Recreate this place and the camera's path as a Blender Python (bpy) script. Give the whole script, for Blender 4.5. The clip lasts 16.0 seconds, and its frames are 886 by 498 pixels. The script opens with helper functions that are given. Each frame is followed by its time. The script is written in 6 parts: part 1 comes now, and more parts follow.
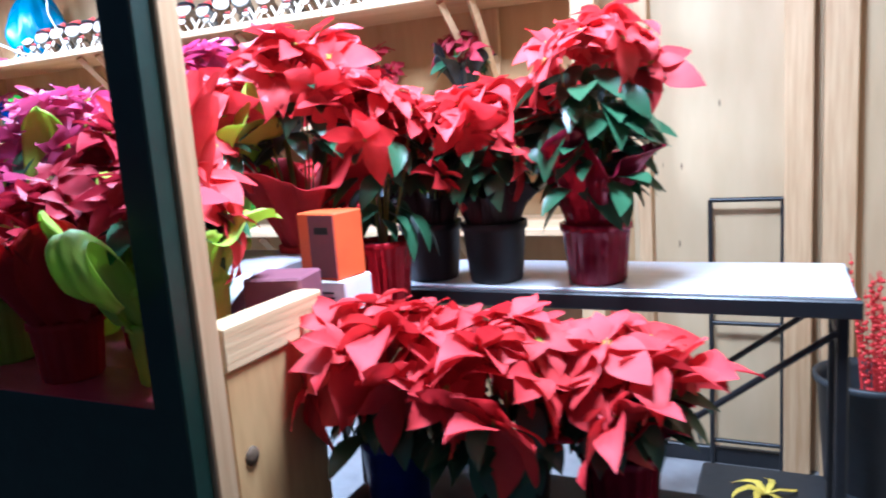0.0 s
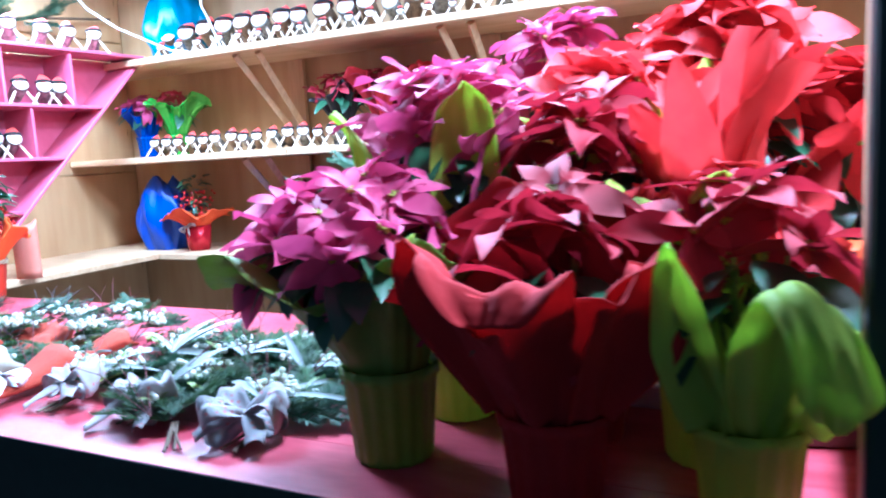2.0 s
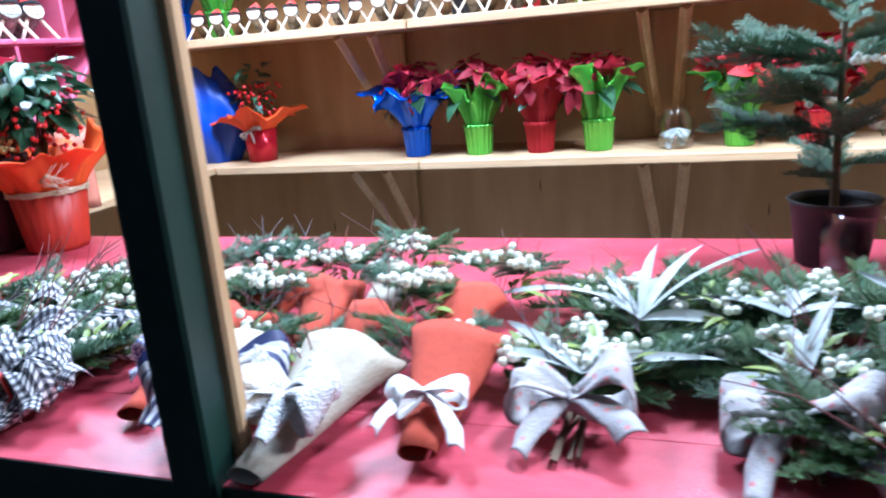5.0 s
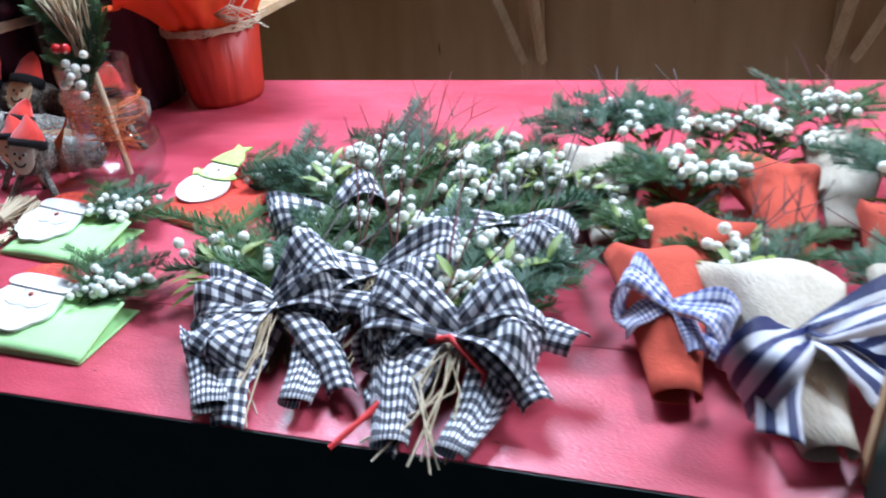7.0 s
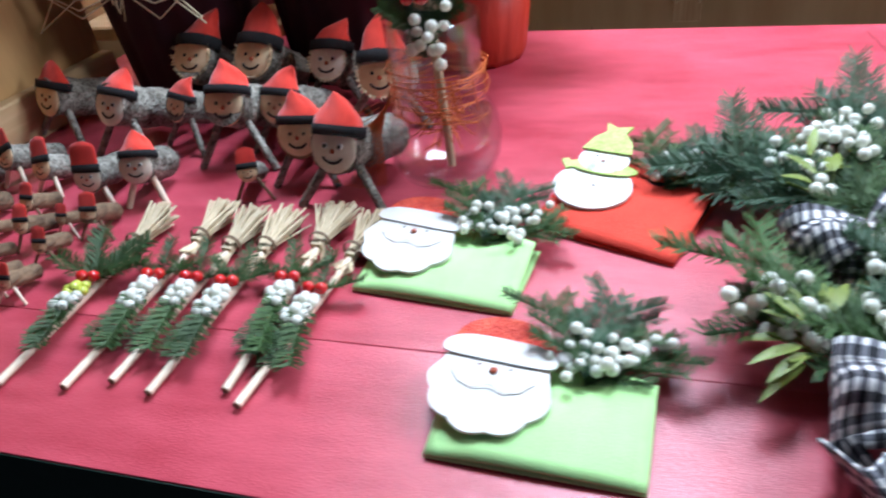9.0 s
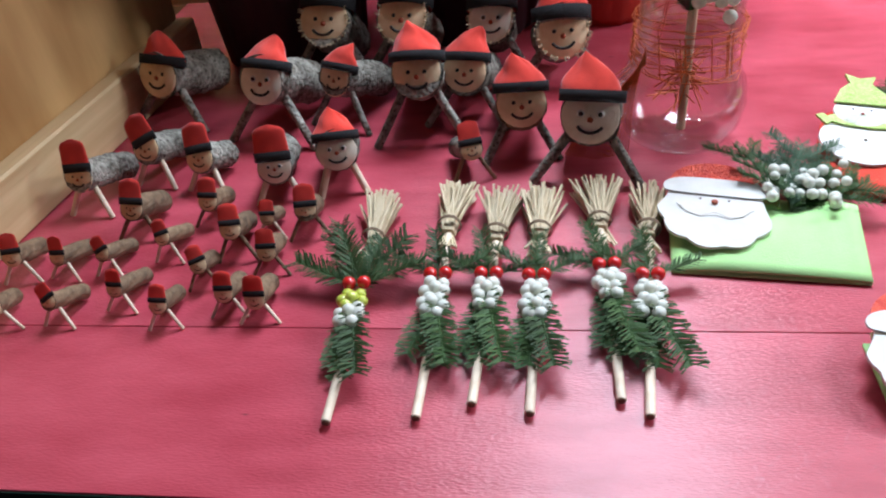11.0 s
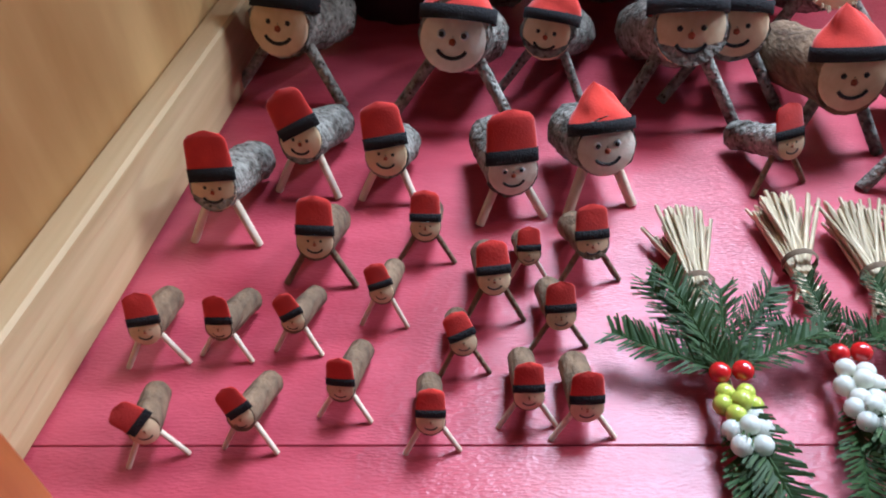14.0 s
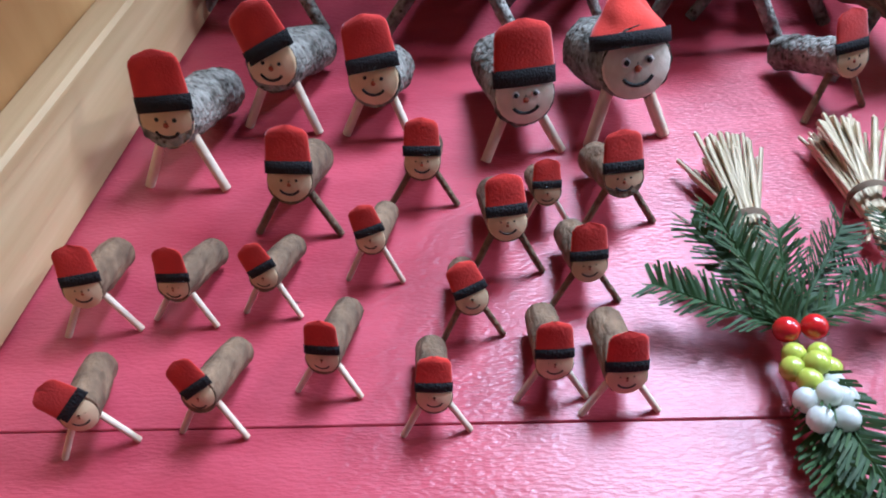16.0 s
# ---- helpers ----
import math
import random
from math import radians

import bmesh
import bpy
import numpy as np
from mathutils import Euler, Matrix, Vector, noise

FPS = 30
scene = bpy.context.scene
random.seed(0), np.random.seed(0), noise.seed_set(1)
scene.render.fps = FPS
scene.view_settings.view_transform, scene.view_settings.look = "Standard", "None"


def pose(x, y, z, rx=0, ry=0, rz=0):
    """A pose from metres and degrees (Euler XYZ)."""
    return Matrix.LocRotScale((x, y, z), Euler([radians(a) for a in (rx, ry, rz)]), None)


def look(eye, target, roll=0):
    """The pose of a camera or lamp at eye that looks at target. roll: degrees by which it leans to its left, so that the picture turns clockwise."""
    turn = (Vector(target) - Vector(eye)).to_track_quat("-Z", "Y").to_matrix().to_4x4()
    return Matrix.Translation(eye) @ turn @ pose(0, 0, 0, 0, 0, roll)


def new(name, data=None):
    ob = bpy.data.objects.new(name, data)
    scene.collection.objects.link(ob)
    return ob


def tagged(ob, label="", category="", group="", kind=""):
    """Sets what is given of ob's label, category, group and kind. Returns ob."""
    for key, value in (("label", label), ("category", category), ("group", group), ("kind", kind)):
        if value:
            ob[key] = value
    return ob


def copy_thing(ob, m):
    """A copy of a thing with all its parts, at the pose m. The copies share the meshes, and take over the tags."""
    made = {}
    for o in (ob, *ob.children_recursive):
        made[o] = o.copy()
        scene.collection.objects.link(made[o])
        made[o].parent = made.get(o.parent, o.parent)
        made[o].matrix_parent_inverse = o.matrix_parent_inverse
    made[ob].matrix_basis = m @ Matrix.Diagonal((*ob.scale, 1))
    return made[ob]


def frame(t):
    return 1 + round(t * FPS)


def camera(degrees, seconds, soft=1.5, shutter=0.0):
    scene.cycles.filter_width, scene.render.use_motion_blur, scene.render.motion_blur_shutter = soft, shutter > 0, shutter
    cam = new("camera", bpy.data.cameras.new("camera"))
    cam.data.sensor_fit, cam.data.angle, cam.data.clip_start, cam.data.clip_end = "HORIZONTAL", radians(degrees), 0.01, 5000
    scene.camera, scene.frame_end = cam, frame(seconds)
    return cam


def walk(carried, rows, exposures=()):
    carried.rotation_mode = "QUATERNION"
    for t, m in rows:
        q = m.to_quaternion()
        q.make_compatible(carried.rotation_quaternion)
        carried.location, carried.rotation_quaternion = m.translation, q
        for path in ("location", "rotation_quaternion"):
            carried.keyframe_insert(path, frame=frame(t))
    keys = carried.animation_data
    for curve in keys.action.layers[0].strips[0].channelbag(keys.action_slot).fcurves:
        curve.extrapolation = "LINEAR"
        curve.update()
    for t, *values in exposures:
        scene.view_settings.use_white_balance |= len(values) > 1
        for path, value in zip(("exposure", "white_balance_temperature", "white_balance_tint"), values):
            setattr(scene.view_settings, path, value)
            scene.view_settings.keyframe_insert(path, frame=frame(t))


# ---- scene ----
cam = camera(62.39, 16.0, soft=2.0, shutter=0.35)
PATH = [
    (0, (0.792, -0.7, 1.259), (-0.054, 1.082, 0.934), -4.2),
    (0.5, (0.571, -0.663, 1.26), (-0.307, 1.104, 0.936), -4.1),
    (1, (0.338, -0.696, 1.272), (-0.433, 1.128, 0.993), -3.3),
    (1.5, (0.131, -0.623, 1.262), (-0.706, 1.175, 1.001), -5.2),
    (2, (-0.044, -0.609, 1.268), (-0.925, 1.167, 1.004), -3.2),
    (2.5, (-0.268, -0.62, 1.268), (-1.036, 1.206, 0.991), -4.8),
    (3, (-0.438, -0.568, 1.255), (-1.184, 1.265, 0.965), -6.3),
    (5.5, (-1.171, -0.423, 1.223), (-1.727, 1.409, 0.645), -3.2),
    (6, (-1.342, -0.444, 1.217), (-1.782, 1.394, 0.563), -3.1),
    (6.5, (-1.431, -0.415, 1.253), (-1.869, 1.316, 0.352), -3.3),
    (7, (-1.522, -0.312, 1.258), (-2.082, 1.32, 0.248), -6.0),
    (7.5, (-1.608, -0.278, 1.253), (-2.178, 1.312, 0.181), -5.8),
    (8, (-1.753, -0.298, 1.257), (-2.28, 1.311, 0.192), -7.4),
    (8.5, (-1.856, -0.281, 1.247), (-2.352, 1.341, 0.187), -6.1),
    (9, (-1.972, -0.206, 1.241), (-2.529, 1.342, 0.104), -7.8),
    (11.3, (-2.317, -0.203, 1.248), (-2.55, 1.329, -0.017), -5.9),
    (11.5, (-2.334, -0.18, 1.249), (-2.575, 1.339, -0.029), -5.8),
    (12, (-2.387, -0.131, 1.235), (-2.687, 1.367, -0.055), -5.9),
    (12.5, (-2.429, -0.096, 1.222), (-2.784, 1.369, -0.091), -6.8),
    (13, (-2.452, -0.076, 1.206), (-2.807, 1.348, -0.152), -6.8),
    (13.5, (-2.503, -0.059, 1.203), (-2.701, 1.369, -0.183), -5.7),
    (14, (-2.529, -0.033, 1.186), (-2.589, 1.406, -0.201), -2.2),
    (14.5, (-2.533, -0.01, 1.168), (-2.536, 1.399, -0.252), -1.2),
    (15, (-2.532, 0.001, 1.153), (-2.529, 1.371, -0.303), -1.4),
    (15.5, (-2.533, 0.004, 1.144), (-2.555, 1.361, -0.326), -2.2),
    (16, (-2.534, 0.006, 1.137), (-2.581, 1.365, -0.333), -2.9),
]
walk(cam, [(t, look(eye, target, roll)) for t, eye, target, roll in PATH],
     exposures=((0.0, 0.78, 4500, 8), (1.0, 0.92, 4250, 7), (2.0, 0.92, 4250, 6), (3.0, 0.80, 4300, 7), (5.5, 0.36, 5050, 9), (7.0, 0.06, 5200, 10), (9.0, -0.06, 5550, 9), (11.5, -0.30, 5800, 10), (13.0, 0.01, 5600, 10), (16.0, 0.11, 5050, 10)))
# night sky over the market, lamps inside the stall
world = bpy.data.worlds.new("night")
scene.world = world
world.use_nodes = True
world.node_tree.nodes["Background"].inputs[0].default_value = (0.55, 0.62, 0.8, 1)
world.node_tree.nodes["Background"].inputs[1].default_value = 0.08


def lamp(name, eye, target, power, size, colour):
    data = bpy.data.lights.new(name, "AREA")
    data.energy, data.size, data.color = power, size, colour
    ob = new(name, data)
    ob.matrix_world = look(eye, target)
    return ob


lamp("flood_light", (-2.05, 0.92, 2.26), (-2.15, 0.6, 0.9), 44, 0.5, (0.84, 0.92, 1.0))
lamp("counter_light", (-0.75, 0.95, 2.30), (-0.75, 0.6, 0.9), 44, 0.4, (0.93, 0.96, 1.0))
lamp("bay_light", (0.42, 0.46, 2.32), (0.40, 0.6, 0.9), 50, 0.35, (1.0, 0.97, 0.94))

TOP = 0.90          # table top
SH2, SH3, SH4 = 0.912, 1.312, 1.705   # shelf tops


# ---------------------------------------------------------------- materials
def material(name, colour, rough=0.6, colour2=None, scale=30.0, stretch=(1, 1, 1), bump=0.2, bump_scale=None, metal=0.0,
             spots=None, through_light=0.0, coat=0.0, vary=0.0, coords="Object", detail=6.0, sheen=0.0):
    """A node material: two colours mixed by noise, a second larger noise for wear, and a fine bump."""
    m = bpy.data.materials.new(name)
    m.use_nodes = True
    nt = m.node_tree
    b = nt.nodes["Principled BSDF"]
    tc = nt.nodes.new("ShaderNodeTexCoord")
    mp = nt.nodes.new("ShaderNodeMapping")
    mp.inputs["Scale"].default_value = stretch
    nt.links.new(tc.outputs[coords], mp.inputs[0])
    n1 = nt.nodes.new("ShaderNodeTexNoise")
    n1.inputs["Scale"].default_value, n1.inputs["Detail"].default_value = scale, detail
    n2 = nt.nodes.new("ShaderNodeTexNoise")
    n2.inputs["Scale"].default_value = scale * 0.17
    nt.links.new(mp.outputs[0], n1.inputs[0])
    nt.links.new(mp.outputs[0], n2.inputs[0])
    add = nt.nodes.new("ShaderNodeMath")
    add.operation = "ADD"
    nt.links.new(n1.outputs[0], add.inputs[0])
    nt.links.new(n2.outputs[0], add.inputs[1])
    ramp = nt.nodes.new("ShaderNodeMapRange")
    ramp.inputs[1].default_value, ramp.inputs[2].default_value = 0.7, 1.3
    nt.links.new(add.outputs[0], ramp.inputs[0])
    mix = nt.nodes.new("ShaderNodeMix")
    mix.data_type = "RGBA"
    c2 = colour2 or tuple(c * 0.72 for c in colour)
    mix.inputs[6].default_value, mix.inputs[7].default_value = (*colour, 1), (*c2, 1)
    nt.links.new(ramp.outputs[0], mix.inputs[0])
    out = mix.outputs[2]
    if spots:
        sc, thr, sc_colour = spots
        vo = nt.nodes.new("ShaderNodeTexVoronoi")
        vo.inputs["Scale"].default_value = sc
        nt.links.new(mp.outputs[0], vo.inputs[0])
        r2 = nt.nodes.new("ShaderNodeMapRange")
        r2.inputs[1].default_value, r2.inputs[2].default_value = thr, thr * 0.4
        nt.links.new(vo.outputs["Distance"], r2.inputs[0])
        mx = nt.nodes.new("ShaderNodeMix")
        mx.data_type = "RGBA"
        mx.inputs[7].default_value = (*sc_colour, 1)
        nt.links.new(r2.outputs[0], mx.inputs[0])
        nt.links.new(out, mx.inputs[6])
        out = mx.outputs[2]
    if vary:
        oi = nt.nodes.new("ShaderNodeObjectInfo")
        mr = nt.nodes.new("ShaderNodeMapRange")
        mr.inputs[3].default_value, mr.inputs[4].default_value = 1 - vary, 1 + vary
        nt.links.new(oi.outputs["Random"], mr.inputs[0])
        hs = nt.nodes.new("ShaderNodeHueSaturation")
        nt.links.new(mr.outputs[0], hs.inputs["Value"])
        nt.links.new(out, hs.inputs["Color"])
        out = hs.outputs[0]
    nt.links.new(out, b.inputs["Base Color"])
    b.inputs["Roughness"].default_value, b.inputs["Metallic"].default_value = rough, metal
    b.inputs["Coat Weight"].default_value, b.inputs["Coat Roughness"].default_value = coat, 0.2
    b.inputs["Sheen Weight"].default_value = sheen
    if bump:
        bp = nt.nodes.new("ShaderNodeBump")
        bp.inputs["Strength"].default_value, bp.inputs["Distance"].default_value = bump, 0.004
        nb = n1
        if bump_scale:
            nb = nt.nodes.new("ShaderNodeTexNoise")
            nb.inputs["Scale"].default_value = bump_scale
            nt.links.new(mp.outputs[0], nb.inputs[0])
        nt.links.new(nb.outputs[0], bp.inputs["Height"])
        nt.links.new(bp.outputs[0], b.inputs["Normal"])
    if through_light:
        tr = nt.nodes.new("ShaderNodeBsdfTranslucent")
        nt.links.new(out, tr.inputs[0])
        ms = nt.nodes.new("ShaderNodeMixShader")
        ms.inputs[0].default_value = through_light
        nt.links.new(b.outputs[0], ms.inputs[1])
        nt.links.new(tr.outputs[0], ms.inputs[2])
        nt.links.new(ms.outputs[0], nt.nodes["Material Output"].inputs[0])
    return m


def woven(name, ca, cb, period, mode="check", rough=0.85, mid=None):
    """Cloth with checks or stripes, laid by the cloth's own u and v in metres."""
    m = bpy.data.materials.new(name)
    m.use_nodes = True
    nt = m.node_tree
    b = nt.nodes["Principled BSDF"]
    uv = nt.nodes.new("ShaderNodeUVMap")
    sep = nt.nodes.new("ShaderNodeSeparateXYZ")
    nt.links.new(uv.outputs[0], sep.inputs[0])
    bands = []
    for k in ((0, 1) if mode == "check" else (1,)):
        d = nt.nodes.new("ShaderNodeMath")
        d.operation, d.inputs[1].default_value = "DIVIDE", period
        nt.links.new(sep.outputs[k], d.inputs[0])
        f = nt.nodes.new("ShaderNodeMath")
        f.operation = "FRACT"
        nt.links.new(d.outputs[0], f.inputs[0])
        g = nt.nodes.new("ShaderNodeMath")
        g.operation, g.inputs[1].default_value = "GREATER_THAN", 0.5
        nt.links.new(f.outputs[0], g.inputs[0])
        bands.append(g)
    if mode == "check":
        s = nt.nodes.new("ShaderNodeMath")
        s.operation = "ADD"
        nt.links.new(bands[0].outputs[0], s.inputs[0])
        nt.links.new(bands[1].outputs[0], s.inputs[1])
        h = nt.nodes.new("ShaderNodeMath")
        h.operation, h.inputs[1].default_value = "MULTIPLY", 0.5
        nt.links.new(s.outputs[0], h.inputs[0])
        fac = h.outputs[0]
    else:
        fac = bands[0].outputs[0]
    ramp = nt.nodes.new("ShaderNodeValToRGB")
    ramp.color_ramp.elements[0].color, ramp.color_ramp.elements[1].color = (*ca, 1), (*cb, 1)
    if mid:
        e = ramp.color_ramp.elements.new(0.5)
        e.color = (*mid, 1)
    nt.links.new(fac, ramp.inputs[0])
    nt.links.new(ramp.outputs[0], b.inputs["Base Color"])
    b.inputs["Roughness"].default_value = rough
    wv = nt.nodes.new("ShaderNodeTexNoise")
    wv.inputs["Scale"].default_value = 900
    bp = nt.nodes.new("ShaderNodeBump")
    bp.inputs["Strength"].default_value, bp.inputs["Distance"].default_value = 0.3, 0.001
    nt.links.new(wv.outputs[0], bp.inputs["Height"])
    nt.links.new(bp.outputs[0], b.inputs["Normal"])
    return m


def clear_glass(name, tint=(1, 1, 1)):
    m = bpy.data.materials.new(name)
    m.use_nodes = True
    nt = m.node_tree
    clear = nt.nodes.new("ShaderNodeBsdfTransparent")
    clear.inputs[0].default_value = (*[0.93 * c for c in tint], 1)
    shine = nt.nodes.new("ShaderNodeBsdfGlossy")
    shine.inputs["Roughness"].default_value = 0.04
    rim = nt.nodes.new("ShaderNodeLayerWeight")
    rim.inputs[0].default_value = 0.25
    edge = nt.nodes.new("ShaderNodeMath")
    edge.operation, edge.inputs[1].default_value = "MULTIPLY", 0.62
    nt.links.new(rim.outputs["Facing"], edge.inputs[0])
    mix = nt.nodes.new("ShaderNodeMixShader")
    nt.links.new(edge.outputs[0], mix.inputs[0])
    nt.links.new(clear.outputs[0], mix.inputs[1])
    nt.links.new(shine.outputs[0], mix.inputs[2])
    nt.links.new(mix.outputs[0], nt.nodes["Material Output"].inputs[0])
    return m


M = {}
M["paint_pink"] = material("pink_red_table_paint", (0.53, 0.082, 0.115), 0.33, (0.35, 0.034, 0.054), 20, (1, 3.0, 1), 0.17, 280, coat=0.06,
                           spots=(9.0, 0.035, (0.08, 0.01, 0.015)), vary=0.05)
M["paint_pink"].node_tree.nodes["Principled BSDF"].inputs["Specular IOR Level"].default_value = 0.5
M["rack_pink"] = material("pink_rack_paint", (0.62, 0.13, 0.21), 0.5, (0.5, 0.085, 0.15), 20, bump=0.15)
M["pine"] = material("pine_board", (0.66, 0.47, 0.27), 0.55, (0.50, 0.31, 0.15), 14, (0.35, 6, 6), 0.25, vary=0.08)
M["pine_y"] = material("pine_batten", (0.74, 0.55, 0.30), 0.6, (0.54, 0.36, 0.17), 16, (5, 0.30, 7), 0.3, vary=0.06)
M["pine_z"] = material("pine_post", (0.60, 0.41, 0.22), 0.6, (0.42, 0.25, 0.11), 14, (6, 6, 0.35), 0.25, vary=0.06)
M["ply"] = material("plywood_sheet", (0.55, 0.37, 0.18), 0.6, (0.42, 0.25, 0.10), 5, (3, 3, 0.5), 0.15, spots=(5.0, 0.07, (0.10, 0.05, 0.02)), vary=0.08)
M["ply_side"] = material("plywood_end_panel", (0.72, 0.46, 0.19), 0.5, (0.38, 0.19, 0.060), 13, (2, 1.6, 0.35), 0.2, spots=(4.0, 0.06, (0.12, 0.05, 0.02)))
M["varnish_orange"] = material("orange_varnished_wood", (0.52, 0.17, 0.045), 0.45, (0.34, 0.085, 0.02), 14, (5, 5, 0.4), 0.2)
M["ply_pale"] = material("pale_plywood_sheet", (0.60, 0.45, 0.26), 0.6, (0.48, 0.34, 0.18), 5, (2, 2, 0.5), 0.12, spots=(6.0, 0.05, (0.14, 0.09, 0.05)))
M["green_paint"] = material("dark_green_paint", (0.005, 0.026, 0.016), 0.5, (0.003, 0.016, 0.010), 40, bump=0.15)
M["concrete"] = material("grey_floor", (0.30, 0.29, 0.28), 0.8, (0.20, 0.19, 0.19), 12, bump=0.3)
M["asphalt"] = material("dark_ground", (0.055, 0.055, 0.06), 0.85, (0.035, 0.035, 0.04), 40, bump=0.5)
M["felt_red"] = material("red_felt", (0.66, 0.030, 0.016), 0.95, (0.50, 0.016, 0.01), 120, bump=0.12, bump_scale=900, vary=0.12, sheen=0.3)
M["felt_bright"] = material("bright_red_felt", (0.78, 0.050, 0.024), 0.95, (0.62, 0.028, 0.014), 120, bump=0.12, bump_scale=900, vary=0.10, sheen=0.3)
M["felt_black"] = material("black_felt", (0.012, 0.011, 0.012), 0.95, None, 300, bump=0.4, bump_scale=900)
M["felt_green"] = material("lime_felt", (0.50, 0.82, 0.34), 0.95, (0.44, 0.75, 0.28), 60, bump=0.10, bump_scale=700, vary=0.05)
M["felt_pocket_red"] = material("orange_red_felt", (0.72, 0.06, 0.03), 0.9, (0.60, 0.04, 0.02), 60, bump=0.3, bump_scale=700)
M["foam_white"] = material("white_foam_sheet", (0.74, 0.73, 0.69), 0.85, (0.64, 0.63, 0.59), 80, bump=0.15)
M["glitter_red"] = material("red_glitter_foam", (0.5, 0.015, 0.01), 0.4, (0.85, 0.12, 0.06), 400, bump=0.6, bump_scale=600)
M["glitter_green"] = material("green_glitter_foam", (0.35, 0.55, 0.08), 0.4, (0.6, 0.75, 0.25), 400, bump=0.6, bump_scale=600)
M["bark_grey"] = material("grey_lichen_bark", (0.40, 0.38, 0.32), 0.9, (0.045, 0.034, 0.022), 260, bump=1.0, bump_scale=260, vary=0.2, spots=(210.0, 0.30, (0.05, 0.038, 0.026)))
M["bark_brown"] = material("smooth_brown_bark", (0.28, 0.18, 0.10), 0.8, (0.07, 0.04, 0.02), 260, (1, 0.35, 1), 0.8, vary=0.2)
M["cut_wood"] = material("cut_log_face", (0.78, 0.60, 0.38), 0.7, (0.62, 0.43, 0.23), 120, bump=0.2, vary=0.12)
M["cut_pale"] = material("pale_cut_face", (0.74, 0.66, 0.55), 0.75, (0.60, 0.50, 0.38), 150, bump=0.25, vary=0.08)
M["stick"] = material("peeled_stick", (0.82, 0.71, 0.56), 0.6, (0.66, 0.50, 0.33), 120, bump=0.05, vary=0.12)
M["maroon"] = material("dark_maroon_paper", (0.050, 0.005, 0.014), 0.7, (0.026, 0.003, 0.008), 15, bump=0.3)
M["ink"] = material("black_ink", (0.01, 0.009, 0.009), 0.5, None, 100, bump=0)
M["eye_white"] = material("white_paint_dot", (0.8, 0.8, 0.78), 0.5, None, 100, bump=0)
M["nose"] = material("orange_paint_dot", (0.36, 0.065, 0.02), 0.6, None, 100, bump=0)
M["straw"] = material("dry_straw", (0.72, 0.61, 0.42), 0.7, (0.50, 0.39, 0.22), 90, bump=0.3, vary=0.12)
M["twine"] = material("jute_twine", (0.42, 0.30, 0.16), 0.9, (0.27, 0.18, 0.09), 300, bump=0.5)
M["fir"] = material("fir_needles", (0.024, 0.062, 0.011), 0.65, (0.070, 0.130, 0.035), 45, bump=0, vary=0.25, through_light=0.12)
M["fir_blue"] = material("blue_fir_needles", (0.036, 0.088, 0.042), 0.6, (0.085, 0.150, 0.080), 45, bump=0, vary=0.22, through_light=0.12)
M["stem"] = material("brown_stem", (0.13, 0.08, 0.04), 0.8, None, 120, bump=0.3)
M["berry_white"] = material("white_berry", (0.90, 0.90, 0.84), 0.32, (0.80, 0.82, 0.68), 90, bump=0, coat=0.1, through_light=0.35)
M["berry_green"] = material("yellow_green_berry", (0.52, 0.56, 0.08), 0.3, (0.42, 0.48, 0.05), 90, bump=0, coat=0.4)
M["berry_red"] = material("red_berry", (0.60, 0.012, 0.012), 0.2, (0.45, 0.01, 0.01), 60, bump=0, coat=0.6)
M["berry_gold"] = material("golden_berry", (0.52, 0.40, 0.15), 0.3, (0.40, 0.30, 0.1), 60, bump=0)
M["twig_red"] = material("dark_red_twig", (0.16, 0.030, 0.028), 0.7, (0.09, 0.02, 0.018), 120, bump=0.3)
M["mistle"] = material("mistletoe_green", (0.22, 0.28, 0.045), 0.5, (0.14, 0.20, 0.03), 60, bump=0.1, through_light=0.2, vary=0.2)
M["leaf"] = material("dark_green_leaf", (0.045, 0.115, 0.055), 0.32, (0.025, 0.075, 0.03), 30, bump=0.2, through_light=0.15, vary=0.25)
M["leaf_grey"] = material("silver_grey_leaf", (0.36, 0.39, 0.37), 0.7, (0.20, 0.23, 0.21), 40, bump=0.2, vary=0.2)
M["leaf_dark"] = material("dried_purple_leaf", (0.10, 0.07, 0.07), 0.6, (0.05, 0.035, 0.035), 40, bump=0.2)
M["bract_red"] = material("red_bract", (0.70, 0.052, 0.050), 0.65, (0.55, 0.020, 0.030), 28, bump=0.25, through_light=0.28, vary=0.18)
M["bract_dark"] = material("crimson_bract", (0.45, 0.022, 0.045), 0.65, (0.32, 0.012, 0.030), 28, bump=0.25, through_light=0.25, vary=0.2)
M["bract_pink"] = material("magenta_bract", (0.60, 0.085, 0.22), 0.65, (0.46, 0.045, 0.15), 28, bump=0.25, through_light=0.28, vary=0.18)
M["cyathia"] = material("yellow_flower_centre", (0.45, 0.42, 0.05), 0.6, (0.25, 0.32, 0.04), 200, bump=0.2)
M["wrap_green"] = material("olive_green_paper", (0.30, 0.42, 0.05), 0.55, (0.20, 0.30, 0.03), 15, bump=0.5, bump_scale=60, through_light=0.3)
M["wrap_lime"] = material("lime_paper", (0.58, 0.74, 0.10), 0.6, (0.50, 0.66, 0.06), 15, bump=0.5, bump_scale=60, through_light=0.48)
M["wrap_red"] = material("red_paper", (0.52, 0.018, 0.022), 0.85, (0.40, 0.010, 0.016), 15, bump=0.5, bump_scale=60, through_light=0.4)
